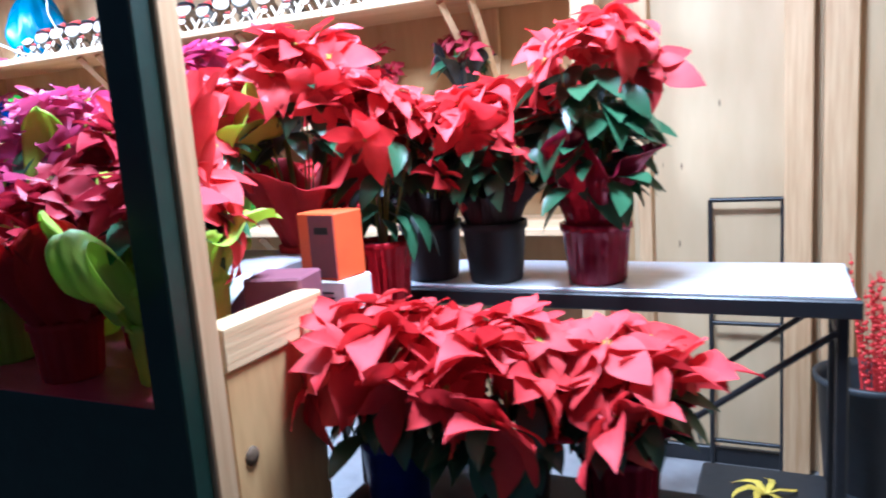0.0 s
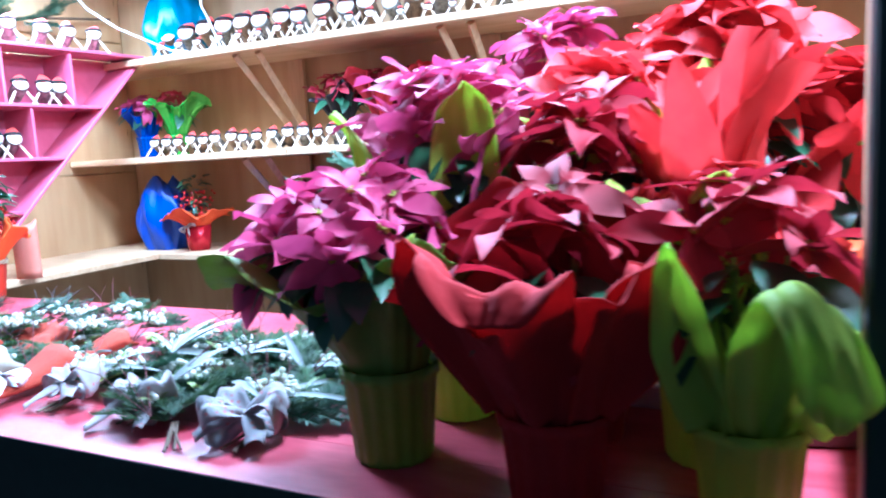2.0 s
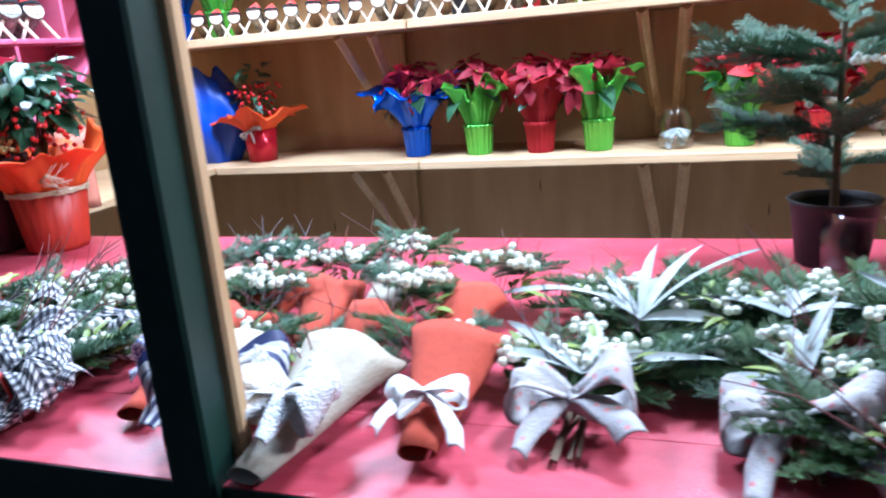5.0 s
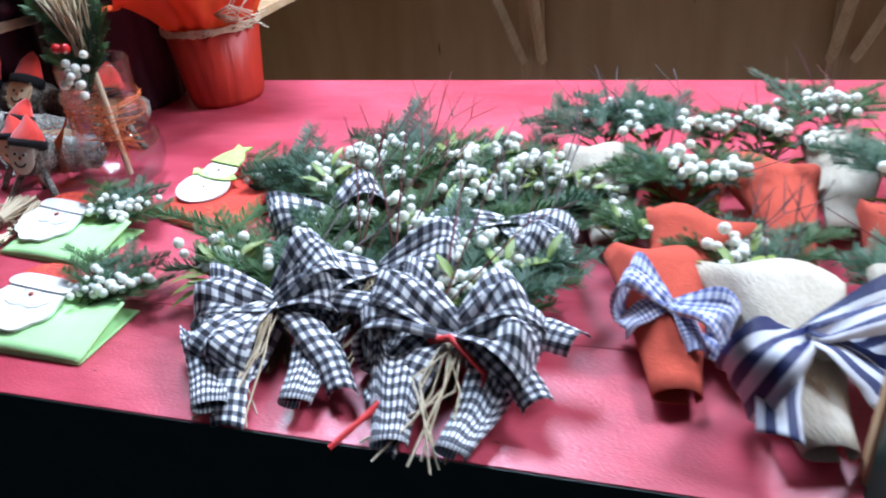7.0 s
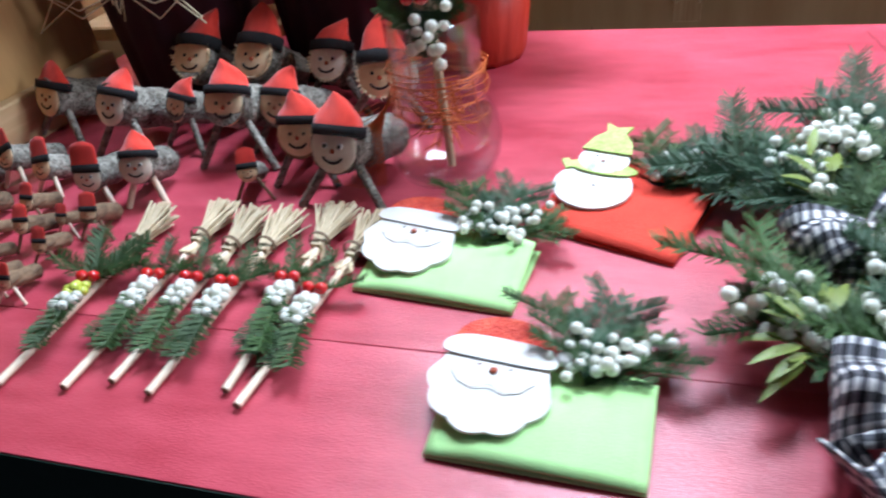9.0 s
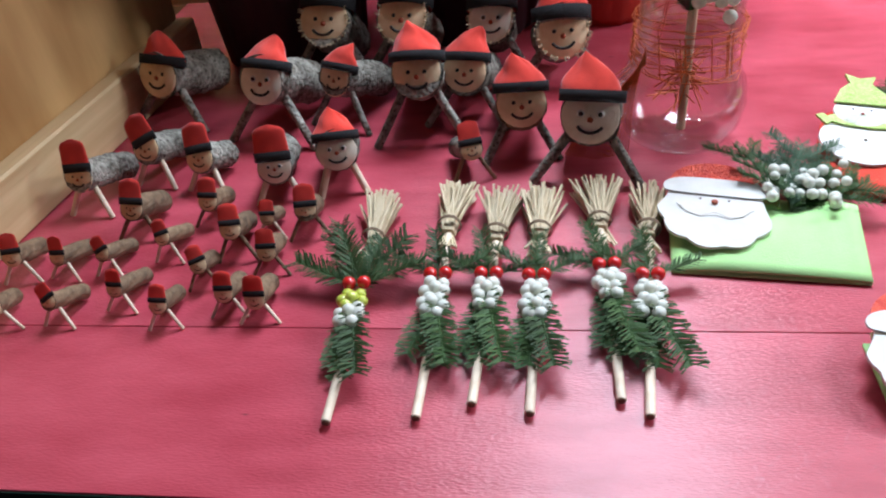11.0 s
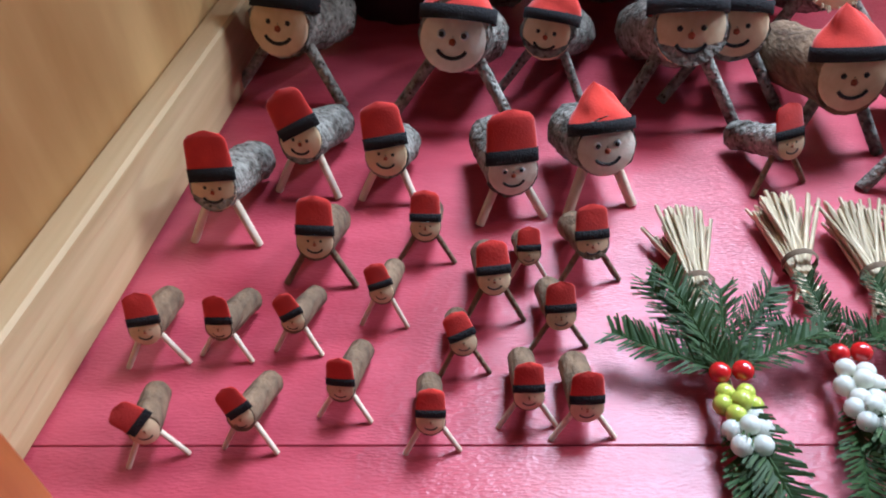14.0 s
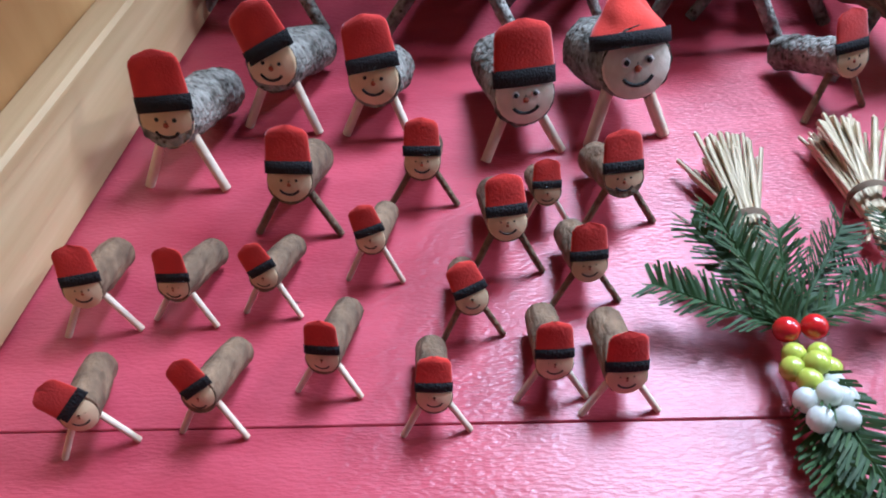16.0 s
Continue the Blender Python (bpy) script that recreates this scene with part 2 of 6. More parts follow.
M["wrap_orange"] = material("orange_paper", (0.85, 0.15, 0.015), 0.55, (0.75, 0.09, 0.01), 15, bump=0.3, bump_scale=30, through_light=0.35)
M["wrap_orange_red"] = material("orange_red_pot_paper", (0.50, 0.036, 0.012), 0.5, (0.34, 0.020, 0.008), 30, (3, 3, 0.4), 0.4)
M["wrap_salmon"] = material("salmon_paper", (0.85, 0.36, 0.24), 0.6, (0.8, 0.28, 0.17), 12, bump=0.2, through_light=0.3)
M["foil_blue"] = material("blue_foil", (0.012, 0.10, 0.62), 0.22, (0.008, 0.06, 0.45), 25, bump=0.5, bump_scale=45, metal=0.55)
M["foil_green"] = material("green_foil", (0.16, 0.50, 0.05), 0.22, (0.10, 0.40, 0.04), 25, bump=0.5, bump_scale=45, metal=0.5)
M["foil_red"] = material("red_foil", (0.55, 0.012, 0.03), 0.25, (0.40, 0.008, 0.02), 25, bump=0.5, bump_scale=45, metal=0.45)
M["cello_red"] = material("dark_red_cellophane", (0.34, 0.012, 0.05), 0.15, (0.22, 0.008, 0.03), 25, bump=0.6, bump_scale=35, metal=0.3, through_light=0.2)
M["bag_blue"] = material("blue_plastic_bag", (0.010, 0.075, 0.50), 0.4, (0.006, 0.045, 0.36), 14, bump=0.6, bump_scale=28)
M["bag_teal"] = material("teal_plastic_bag", (0.015, 0.20, 0.30), 0.35, (0.008, 0.10, 0.22), 14, bump=0.6, bump_scale=28)
M["pot_black"] = material("black_plastic_pot", (0.010, 0.009, 0.009), 0.6, None, 60, bump=0.1)
M["pot_blue"] = material("navy_plastic_pot", (0.012, 0.022, 0.16), 0.35, None, 60, bump=0.1)
M["soil"] = material("potting_soil", (0.03, 0.02, 0.014), 0.95, None, 90, bump=0.8)
M["metal"] = material("bright_metal_top", (0.74, 0.75, 0.77), 0.38, (0.62, 0.63, 0.65), 9, (0.3, 5, 1), 0.06, metal=0.3)
M["metal_dark"] = material("black_painted_steel", (0.018, 0.018, 0.02), 0.4, None, 60, bump=0.1)
M["plastic_black"] = material("black_plastic", (0.020, 0.022, 0.024), 0.5, None, 30, bump=0.15)
M["card_purple"] = material("plum_cardboard", (0.22, 0.075, 0.10), 0.7, (0.17, 0.055, 0.08), 18, bump=0.1)
M["card_orange"] = material("orange_cardboard", (0.78, 0.12, 0.02), 0.6, (0.68, 0.09, 0.015), 18, bump=0.1)
M["card_white"] = material("white_cardboard", (0.76, 0.75, 0.74), 0.7, (0.66, 0.65, 0.64), 18, bump=0.1)
M["card_grey"] = material("grey_cardboard", (0.40, 0.38, 0.40), 0.7, (0.33, 0.31, 0.33), 18, bump=0.1)
M["yellow"] = material("yellow_plastic_strap", (0.72, 0.55, 0.06), 0.5, None, 40, bump=0.1)
M["burlap"] = material("beige_burlap", (0.47, 0.42, 0.33), 0.95, (0.37, 0.32, 0.23), 420, (1, 0.25, 1), 0.3, 600, vary=0.08)
M["burlap_orange"] = material("orange_burlap", (0.43, 0.062, 0.028), 0.95, (0.34, 0.044, 0.020), 600, bump=0.25, bump_scale=700, vary=0.12)
M["lace"] = material("white_lace", (0.76, 0.76, 0.76), 0.6, (0.56, 0.56, 0.56), 300, bump=0.8, bump_scale=420)
M["satin"] = material("white_satin", (0.74, 0.74, 0.74), 0.45, (0.76, 0.75, 0.74), 40, bump=0.2)
M["print_grey"] = material("grey_ribbon_with_red_print", (0.44, 0.41, 0.40), 0.8, (0.31, 0.29, 0.29), 60, bump=0.3, bump_scale=500, spots=(90.0, 0.30, (0.50, 0.16, 0.16)))
M["cord_red"] = material("red_paper_cord", (0.62, 0.03, 0.025), 0.6, (0.45, 0.02, 0.02), 200, bump=0.3)
M["gingham"] = woven("black_gingham", (0.78, 0.77, 0.75), (0.012, 0.012, 0.016), 0.0100, mid=(0.16, 0.16, 0.18))
M["gingham_blue"] = woven("blue_gingham", (0.78, 0.78, 0.80), (0.10, 0.12, 0.30), 0.006, mid=(0.36, 0.38, 0.54))
M["navy_stripe"] = woven("navy_striped_ribbon", (0.55, 0.55, 0.58), (0.010, 0.015, 0.08), 0.016, mode="stripe", rough=0.45)
M["glass"] = clear_glass("clear_glass")
M["mesh_orange"] = material("copper_orange_mesh", (0.72, 0.20, 0.05), 0.35, (0.55, 0.12, 0.03), 200, bump=0.4, metal=0.4)
M["lamp_white"] = material("white_lamp_housing", (0.8, 0.8, 0.8), 0.4, None, 40, bump=0.05)
glow = bpy.data.materials.new("lit_lamp_glass")
glow.use_nodes = True
glow.node_tree.nodes["Principled BSDF"].inputs["Emission Color"].default_value = (0.9, 0.96, 1, 1)
glow.node_tree.nodes["Principled BSDF"].inputs["Emission Strength"].default_value = 130
M["glow"] = glow


# ---------------------------------------------------------------- mesh helpers
class Geo:
    """Gathers vertices, faces and u, v into one mesh."""

    def __init__(self):
        self.v, self.f, self.uv = [], [], []

    def add(self, verts, faces, uvs=None, m=None):
        k = len(self.v)
        self.v += [tuple(m @ Vector(p)) for p in verts] if m else [tuple(p) for p in verts]
        self.uv += list(uvs) if uvs else [(0.0, 0.0)] * len(verts)
        self.f += [tuple(i + k for i in f) for f in faces]
        return self

    def mesh(self, name, smooth=True):
        me = bpy.data.meshes.new(name)
        me.from_pydata(self.v, [], self.f)
        layer = me.uv_layers.new(name="UVMap")
        for loop in me.loops:
            layer.data[loop.index].uv = self.uv[loop.vertex_index]
        if smooth:
            me.polygons.foreach_set("use_smooth", [True] * len(me.polygons))
        me.update()
        return me


def geo(shape, m=None):
    return Geo().add(*shape, m=m)


def sheet(fn, nu, nv, thick=0.0, closed=False, size=(1.0, 1.0)):
    """A surface fn(u, v), with thickness and with u, v in metres."""
    cols = nu if closed else nu + 1
    pts = [[Vector(fn(i / nu, j / nv)) for j in range(nv + 1)] for i in range(cols)]
    verts = [p for col in pts for p in col]
    uvs = [(i / nu * size[0], j / nv * size[1]) for i in range(cols) for j in range(nv + 1)]
    at = lambda i, j: (i % cols) * (nv + 1) + j
    faces = [(at(i, j), at(i + 1, j), at(i + 1, j + 1), at(i, j + 1)) for i in range(nu) for j in range(nv)]
    if thick:
        normals = []
        for i in range(cols):
            for j in range(nv + 1):
                ip, im = ((i + 1) % cols, (i - 1) % cols) if closed else (min(i + 1, nu), max(i - 1, 0))
                n = (pts[ip][j] - pts[im][j]).cross(pts[i][min(j + 1, nv)] - pts[i][max(j - 1, 0)])
                normals.append(n.normalized() if n.length > 1e-12 else Vector((0, 0, 1)))
        k = len(verts)
        verts = verts + [p - n * thick for p, n in zip(verts, normals)]
        uvs = uvs + uvs
        faces = faces + [tuple(reversed([i + k for i in f])) for f in faces]
        edges = [(at(i + 1, 0), at(i, 0)) for i in range(nu)] + [(at(i, nv), at(i + 1, nv)) for i in range(nu)]
        if not closed:
            edges += [(at(0, j), at(0, j + 1)) for j in range(nv)] + [(at(nu, j + 1), at(nu, j)) for j in range(nv)]
        faces = faces + [(a, b, b + k, a + k) for a, b in edges]
    return verts, faces, uvs


def lathe(profile, n=20, wave=0.0, waves=8):
    """A turned solid from (radius, height) pairs."""
    def fn(u, v):
        x = v * (len(profile) - 1)
        k = min(int(x + 1e-9), len(profile) - 2)
        t = x - k
        r = profile[k][0] * (1 - t) + profile[k + 1][0] * t
        z = profile[k][1] * (1 - t) + profile[k + 1][1] * t
        r *= 1 + wave * math.sin(waves * 2 * math.pi * u)
        return (r * math.cos(2 * math.pi * u), r * math.sin(2 * math.pi * u), z)
    return sheet(fn, n, len(profile) - 1, closed=True)


def tube(points, radius, n=7, taper=1.0):
    """A round bar along points, closed at both ends."""
    pts = [Vector(p) for p in points]
    verts, faces = [], []
    for k, p in enumerate(pts):
        d = (pts[min(k + 1, len(pts) - 1)] - pts[max(k - 1, 0)]).normalized()
        a = d.orthogonal().normalized()
        if abs(d.z) < 0.95:
            a = d.cross(Vector((0, 0, 1))).normalized()
        b = d.cross(a)
        r = radius * (1 + (taper - 1) * k / max(1, len(pts) - 1))
        verts += [p + a * r * math.cos(2 * math.pi * i / n) + b * r * math.sin(2 * math.pi * i / n) for i in range(n)]
    for k in range(len(pts) - 1):
        faces += [(k * n + i, k * n + (i + 1) % n, (k + 1) * n + (i + 1) % n, (k + 1) * n + i) for i in range(n)]
    last, k = (len(pts) - 1) * n, len(verts)
    verts += verts[:n] + verts[last:last + n]
    faces += [tuple(reversed(range(k, k + n))), tuple(k + n + i for i in range(n))]
    return verts, faces


def block(sx, sy, sz, bevel=0.003, m=None):
    """A box with broken edges; its base is centred on the origin."""
    bm = bmesh.new()
    bmesh.ops.create_cube(bm, size=1.0)
    bmesh.ops.scale(bm, vec=(sx, sy, sz), verts=bm.verts)
    bmesh.ops.translate(bm, vec=(0, 0, sz / 2), verts=bm.verts)
    if bevel:
        bmesh.ops.bevel(bm, geom=bm.edges[:], offset=min(bevel, 0.4 * min(sx, sy, sz)), segments=1, affect="EDGES")
    bm.verts.index_update()
    verts, faces = [v.co.copy() for v in bm.verts], [tuple(v.index for v in f.verts) for f in bm.faces]
    bm.free()
    return verts, faces


def ball(r=1.0, sub=2, squash=1.0):
    bm = bmesh.new()
    bmesh.ops.create_icosphere(bm, subdivisions=sub, radius=r)
    bm.verts.index_update()
    verts, faces = [Vector((v.co.x, v.co.y, v.co.z * squash)) for v in bm.verts], [tuple(v.index for v in f.verts) for f in bm.faces]
    bm.free()
    return verts, faces


def part(name, shape, mat, parent=None, label="", m=None, smooth=True):
    """ONE mesh object from a Geo, a shape or a ready mesh, under a thing or a part."""
    me = shape if isinstance(shape, bpy.types.Mesh) else (shape if isinstance(shape, Geo) else geo(shape)).mesh(name, smooth)
    if not me.materials:
        me.materials.append(M[mat])
    ob = new(name, me)
    if parent:
        ob.parent = parent
    if m is not None:
        ob.matrix_basis = m
    if label:
        tagged(ob, label)
    return ob


def thing(name, m, label, category, group="", kind=""):
    ob = new(name)
    ob.empty_display_size = 0.05
    ob.matrix_basis = m
    return tagged(ob, label, category, group, kind)


def slab(name, x0, x1, y0, y1, z0, z1, mat, label="", parent=None, kind="structure", bevel=0.003):
    ob = part(name, block(x1 - x0, y1 - y0, z1 - z0, bevel), mat, parent, smooth=False,
              m=Matrix.Translation(((x0 + x1) / 2, (y0 + y1) / 2, z0)))
    if not parent:
        tagged(ob, label, name.split("_")[0], kind=kind)
    elif label:
        tagged(ob, label)
    return ob


# ---------------------------------------------------------------- the stall
slab("ground", -400, 400, -400, 0.0, -0.12, -0.02, "asphalt", "dark paved market ground at night")
slab("floor", -2.99, 1.95, 0.0, 2.0, -0.12, 0.0, "concrete", "bare grey concrete floor of the stall")
slab("ceiling", -2.99, 1.95, -0.25, 2.05, 2.42, 2.46, "ply", "plywood ceiling of the stall")
slab("wall_left", -2.99, -2.95, 0.0, 1.95, 0, 2.42, "ply", "plywood side wall of the stall")
slab("wall_right", 1.91, 1.95, 0.0, 1.95, 0, 2.42, "ply_pale", "pale plywood side wall of the stall")
wall_back = slab("wall_back", -2.99, 0.30, 1.95, 1.99, 0, 2.42, "ply", "pine board back wall behind the shelves")
slab("wall_bay", 0.30, 1.95, 1.95, 1.99, 0, 2.42, "ply_pale", "pale plywood back wall of the side bay")
slab("fascia_top", -2.99, 1.95, -0.02, 0.02, 2.12, 2.42, "green_paint", "dark green painted board over the counter opening")
# upright boards of the back wall
for k in range(9):
    slab("board", -2.948 + k * 0.36, -2.948 + k * 0.36 + 0.353, 1.936, 1.95, 0.01, 2.41, "ply", parent=wall_back, bevel=0.002)
for k, (z0, z1) in enumerate(((0.005, 0.62), (0.625, 1.25), (1.255, 1.85), (1.855, 2.415))):
    slab("trim_left", -2.95, -2.938, 0.80, 1.93, z0, z1, "ply", "pine plank of the side wall")

# counter with its painted boards
counter = thing("counter", pose(0, 0, 0), "long counter of glossy pink-red painted boards", "counter", kind="structure")
edges = (0.0075, 0.139, 0.777)
for a, b in zip(edges, edges[1:]):
    slab("board", -2.775, 0.016, a + (0.0003 if a == 0.139 else 0.0001), b - (0.0003 if b == 0.139 else 0.0001), TOP - 0.022, TOP, "paint_pink", parent=counter, bevel=0.0004)
slab("front_panel", -2.702, -0.002, 0.012, 0.028, 0.0, TOP - 0.0225, "green_paint", "dark green painted front boards", counter)
slab("front_edge", -2.702, -0.002, 0.0066, 0.0073, TOP - 0.024, TOP - 0.0012, "green_paint", "thin dark green edge strip", counter, bevel=0.0)
slab("apron", -2.71, 0.016, 0.74, 0.76, TOP - 0.11, TOP - 0.0225, "pine", "", counter)
for x in (-2.6, -1.37, -0.05):
    slab("leg", x - 0.03, x + 0.03, 0.68, 0.738, 0.0, TOP - 0.0225, "pine_z", "", counter)


def front_post(x, w, d1, d2):
    post = thing("post", pose(x, 0, 0), "square stall post with dark green front and bare pine side", "post", "posts of the counter opening", "structure")
    part("painted_board", block(w, d1, 2.12, 0.003), "green_paint", post, "dark green painted face", Matrix.Translation((w / 2, d1 / 2 - 0.004, 0.0)), False)
    part("pine_core", block(w + 0.008, d2, 2.12, 0.003), "pine_z", post, "bare pine side", Matrix.Translation((w / 2 + 0.004, d1 + d2 / 2 - 0.0035, 0.0)), False)


front_post(0.0, 0.058, 0.036, 0.040)
front_post(-1.398, 0.042, 0.036, 0.016)
# end panels
END = pose(-2.724, 0.119, 0, 0, 0, -6.5)   # foot of the end panel, which stands slightly askew
tagged(part("panel_left", block(0.030, 0.46, 0.85, 0.003), "ply_side", m=END @ Matrix.Translation((-0.036, 0.230, TOP + 0.0005)), smooth=False), "varnished plywood end panel beside the counter", "panel", kind="structure")
tagged(part("batten_left", block(0.020, 0.46, 0.055, 0.002), "pine_y", m=END @ Matrix.Translation((-0.0105, 0.230, TOP + 0.0005)), smooth=False), "rough-sawn pine batten along the end panel", "batten", kind="structure")
slab("trim_front_left", -2.80, -2.704, -0.012, 0.117, 0.0, 1.2, "varnish_orange", "orange varnished upright at the counter end")
slab("panel_right", 0.034, 0.060, 0.078, 0.31, 0.0, 0.93, "ply_side", "varnished plywood end panel with a knot")
slab("batten_right", 0.018, 0.064, 0.078, 0.33, 0.931, 1.0, "pine_y", "pine batten on top of the end panel")
part("knot", ball(0.016, 2, 0.35), "stem", bpy.data.objects["panel_right"], "dark knot", pose(0.0132, -0.08, 0.79, 0, 90, 0))


# shelves along the back and the side
def shelf(name, x0, x1, y0, y1, top, label, th=0.026):
    return tagged(slab(name, x0, x1, y0, y1, top - th, top, "pine", label), category="shelf", kind="structure")


for name, top in (("shelf_low", SH2), ("shelf_middle", SH3), ("shelf_top", SH4)):
    for x0, x1 in ((-2.93, -1.752), (-1.748, -0.702), (-0.698, 0.20)):
        if name == "shelf_low" and x0 < -2.8:
            x0 = -2.45
        shelf(name, x0, x1, 1.58, 1.935, top, "unpainted pine shelf board on slanted brackets")
shelf("shelf_side", -2.935, -2.455, 0.80, 1.935, SH2, "wide unpainted pine side shelf", 0.024)


def bracket(x, top):
    """Two slanted laths and a wall cleat under a shelf."""
    b = thing("shelf_bracket", pose(x, 0, top - 0.027), "slanted pine lath bracket under a shelf", "bracket", "shelf brackets", "structure")
    for dx in (-0.055, 0.055):
        part("lath", tube([(dx, 1.62, -0.004), (dx * 0.55, 1.92, -0.30)], 0.016, 4), "pine_z", b, smooth=False)
    part("cleat", block(0.075, 0.02, 0.36, 0.002), "pine_z", b, "", Matrix.Translation((0, 1.924, -0.362)), False)


for top in (SH2, SH3, SH4):
    for x in (-1.93, -1.06, -0.20):
        bracket(x, top)
# posts at the end of the shelves and in the side bay
slab("post_shelf", 0.20, 0.275, 1.56, 1.63, 0, 2.42, "pine_z", "pine upright at the end of the shelves")
slab("post_shelf_back", 0.33, 0.375, 1.88, 1.948, 0, 2.42, "pine_z", "slim pine upright on the back wall")
slab("post_bay", 0.79, 0.872, 1.87, 1.949, 0, 2.42, "pine_z", "grey weathered upright of the side bay")
slab("post_bay_wide", 0.90, 0.995, 1.88, 1.949, 0, 2.42, "pine_z", "pine upright of the side bay")
slab("baseboard_bay", 0.38, 0.785, 1.925, 1.949, 0.0, 0.06, "metal_dark", "dark skirting board of the side bay")


# ---------------------------------------------------------------- small growing parts, shared by many things
def blade(length, width, droop=0.25, fold=0.25, lobe=0.0, nl=6, nw=2, curl=0.0):
    """A leaf or bract along +y from the origin, pointed, folded along its rib."""
    def fn(u, v):
        w = width * (math.sin(math.pi * min(1.0, v * 0.92 + 0.06)) ** 0.8) * (1 - 0.35 * v) * 1.15
        if lobe:
            w *= 1 + lobe * math.sin(v * 14)
        if v > 0.999:
            w = width * 0.02
        s = (u - 0.5) * 2
        return (s * w * 0.5, length * v, -droop * length * v * v + fold * abs(s) * w * 0.5 + curl * length * math.sin(v * 5) * 0.1 * s)
    return sheet(fn, nw, nl)


def flower_mesh(seed, n=11, size=0.075, width=0.045):
    """A poinsettia head: rings of bracts round a small yellow centre (centre in its own mesh)."""
    rnd = random.Random(seed)
    g = Geo()
    for k in range(n):
        ring = k % 2
        a = 360 * k / n + rnd.uniform(-14, 14)
        s = size * (1.0 if ring == 0 else 0.66) * rnd.uniform(0.80, 1.15)
        tilt = (rnd.uniform(-30, 6) if ring == 0 else rnd.uniform(4, 32))
        g.add(*blade(s, width * s / size, rnd.uniform(0.1, 0.42), rnd.uniform(0.05, 0.4), 0.07, curl=rnd.uniform(-1, 1)),
              m=pose(0, 0, 0.006 * ring + rnd.uniform(0, 0.004), tilt, rnd.uniform(-14, 14), a) @ Matrix.Translation((0, 0.004, 0)))
    return g.mesh("flower")


FLOWERS = {}
for key, mat, size, width in (("red", "bract_red", 0.090, 0.054), ("dark", "bract_dark", 0.085, 0.044), ("pink", "bract_pink", 0.072, 0.036)):
    FLOWERS[key] = [flower_mesh(s, 11, size, width) for s in (1, 2, 3, 4)]
    for me in FLOWERS[key]:
        me.materials.append(M[mat])
CENTRE = Geo()
for k in range(7):
    CENTRE.add(*ball(0.0035, 1), m=Matrix.Translation((0.006 * math.cos(k * 0.9) * (k > 0), 0.006 * math.sin(k * 0.9) * (k > 0), 0.008)))
CENTRE = CENTRE.mesh("flower_centre")
CENTRE.materials.append(M["cyathia"])


def leaves_geo(seed, n, r0, r1, z0, z1, length=0.075, width=0.045, tilt=(-55, -5)):
    rnd = random.Random(seed)
    g = Geo()
    for k in range(n):
        a, z = rnd.uniform(0, 360), rnd.uniform(z0, z1)
        r = rnd.uniform(r0, r1)
        s = rnd.uniform(0.75, 1.2)
        g.add(*blade(length * s, width * s, rnd.uniform(0.15, 0.5), rnd.uniform(0.1, 0.4)),
              m=pose(0, 0, z, 0, 0, a) @ Matrix.Translation((0, r, 0)) @ pose(0, 0, 0, rnd.uniform(*tilt), rnd.uniform(-25, 25), rnd.uniform(-20, 20)))
    return g


def sprig_mesh(seed, length=0.13, needle=0.016, twigs=3, blue=False):
    """A flat fir branch along +y: stem, side twigs and single needles."""
    rnd = random.Random(seed)
    stems, g = [], Geo()
    stems.append((Vector((0, 0, 0)), Vector((rnd.uniform(-0.05, 0.05), 1, rnd.uniform(-0.02, 0.10))).normalized(), length))
    for k in range(twigs):
        at = length * (0.22 + 0.5 * k / max(1, twigs - 1))
        for s in (-1, 1):
            stems.append((stems[0][1] * at, Vector((s * rnd.uniform(0.7, 1.0), 0.9, rnd.uniform(-0.05, 0.14))).normalized(), length * rnd.uniform(0.34, 0.52)))
    for base, d, ln in stems:
        g.add(*tube([base, base + d * ln], 0.0013, 4, 0.5))
        side = d.cross(Vector((0, 0, 1))).normalized()
        up = side.cross(d)
        n = int(ln / 0.0011)
        for k in range(n):
            p = base + d * (ln * (k + 0.5) / n)
            f = 1.0 - 0.35 * abs(k / n - 0.4)
            for s in (-1, 1):
                e = rnd.uniform(-0.15, 0.95)
                way = (side * s * math.cos(e) + up * math.sin(e) + d * rnd.uniform(0.55, 0.95)).normalized()
                tip = p + way * needle * f * rnd.uniform(0.8, 1.1)
                w = d * 0.00085
                i = len(g.v)
                g.v += [tuple(p - w), tuple(p + w), tuple(tip + w * 0.75), tuple(tip - w * 0.75)]
                g.uv += [(0, 0)] * 4
                g.f.append((i, i + 1, i + 2, i + 3))
    me = g.mesh("fir_sprig", False)
    me.materials.append(M["fir_blue" if blue else "fir"])
    return me


SPRIGS = [sprig_mesh(11, 0.13), sprig_mesh(12, 0.11, twigs=2), sprig_mesh(13, 0.14, 0.018, 4, True), sprig_mesh(14, 0.10, 0.015, 2, True)]
SHORT = [sprig_mesh(21, 0.062, 0.016, 0), sprig_mesh(22, 0.058, 0.015, 0), sprig_mesh(23, 0.066, 0.016, 0)]


BERRY = {}
for mat, r in (("berry_white", 0.0052), ("berry_green", 0.0050), ("berry_red", 0.0058), ("berry_gold", 0.0042)):
    BERRY[mat] = geo(ball(r, 2)).mesh("berry")
    BERRY[mat].materials.append(M[mat])


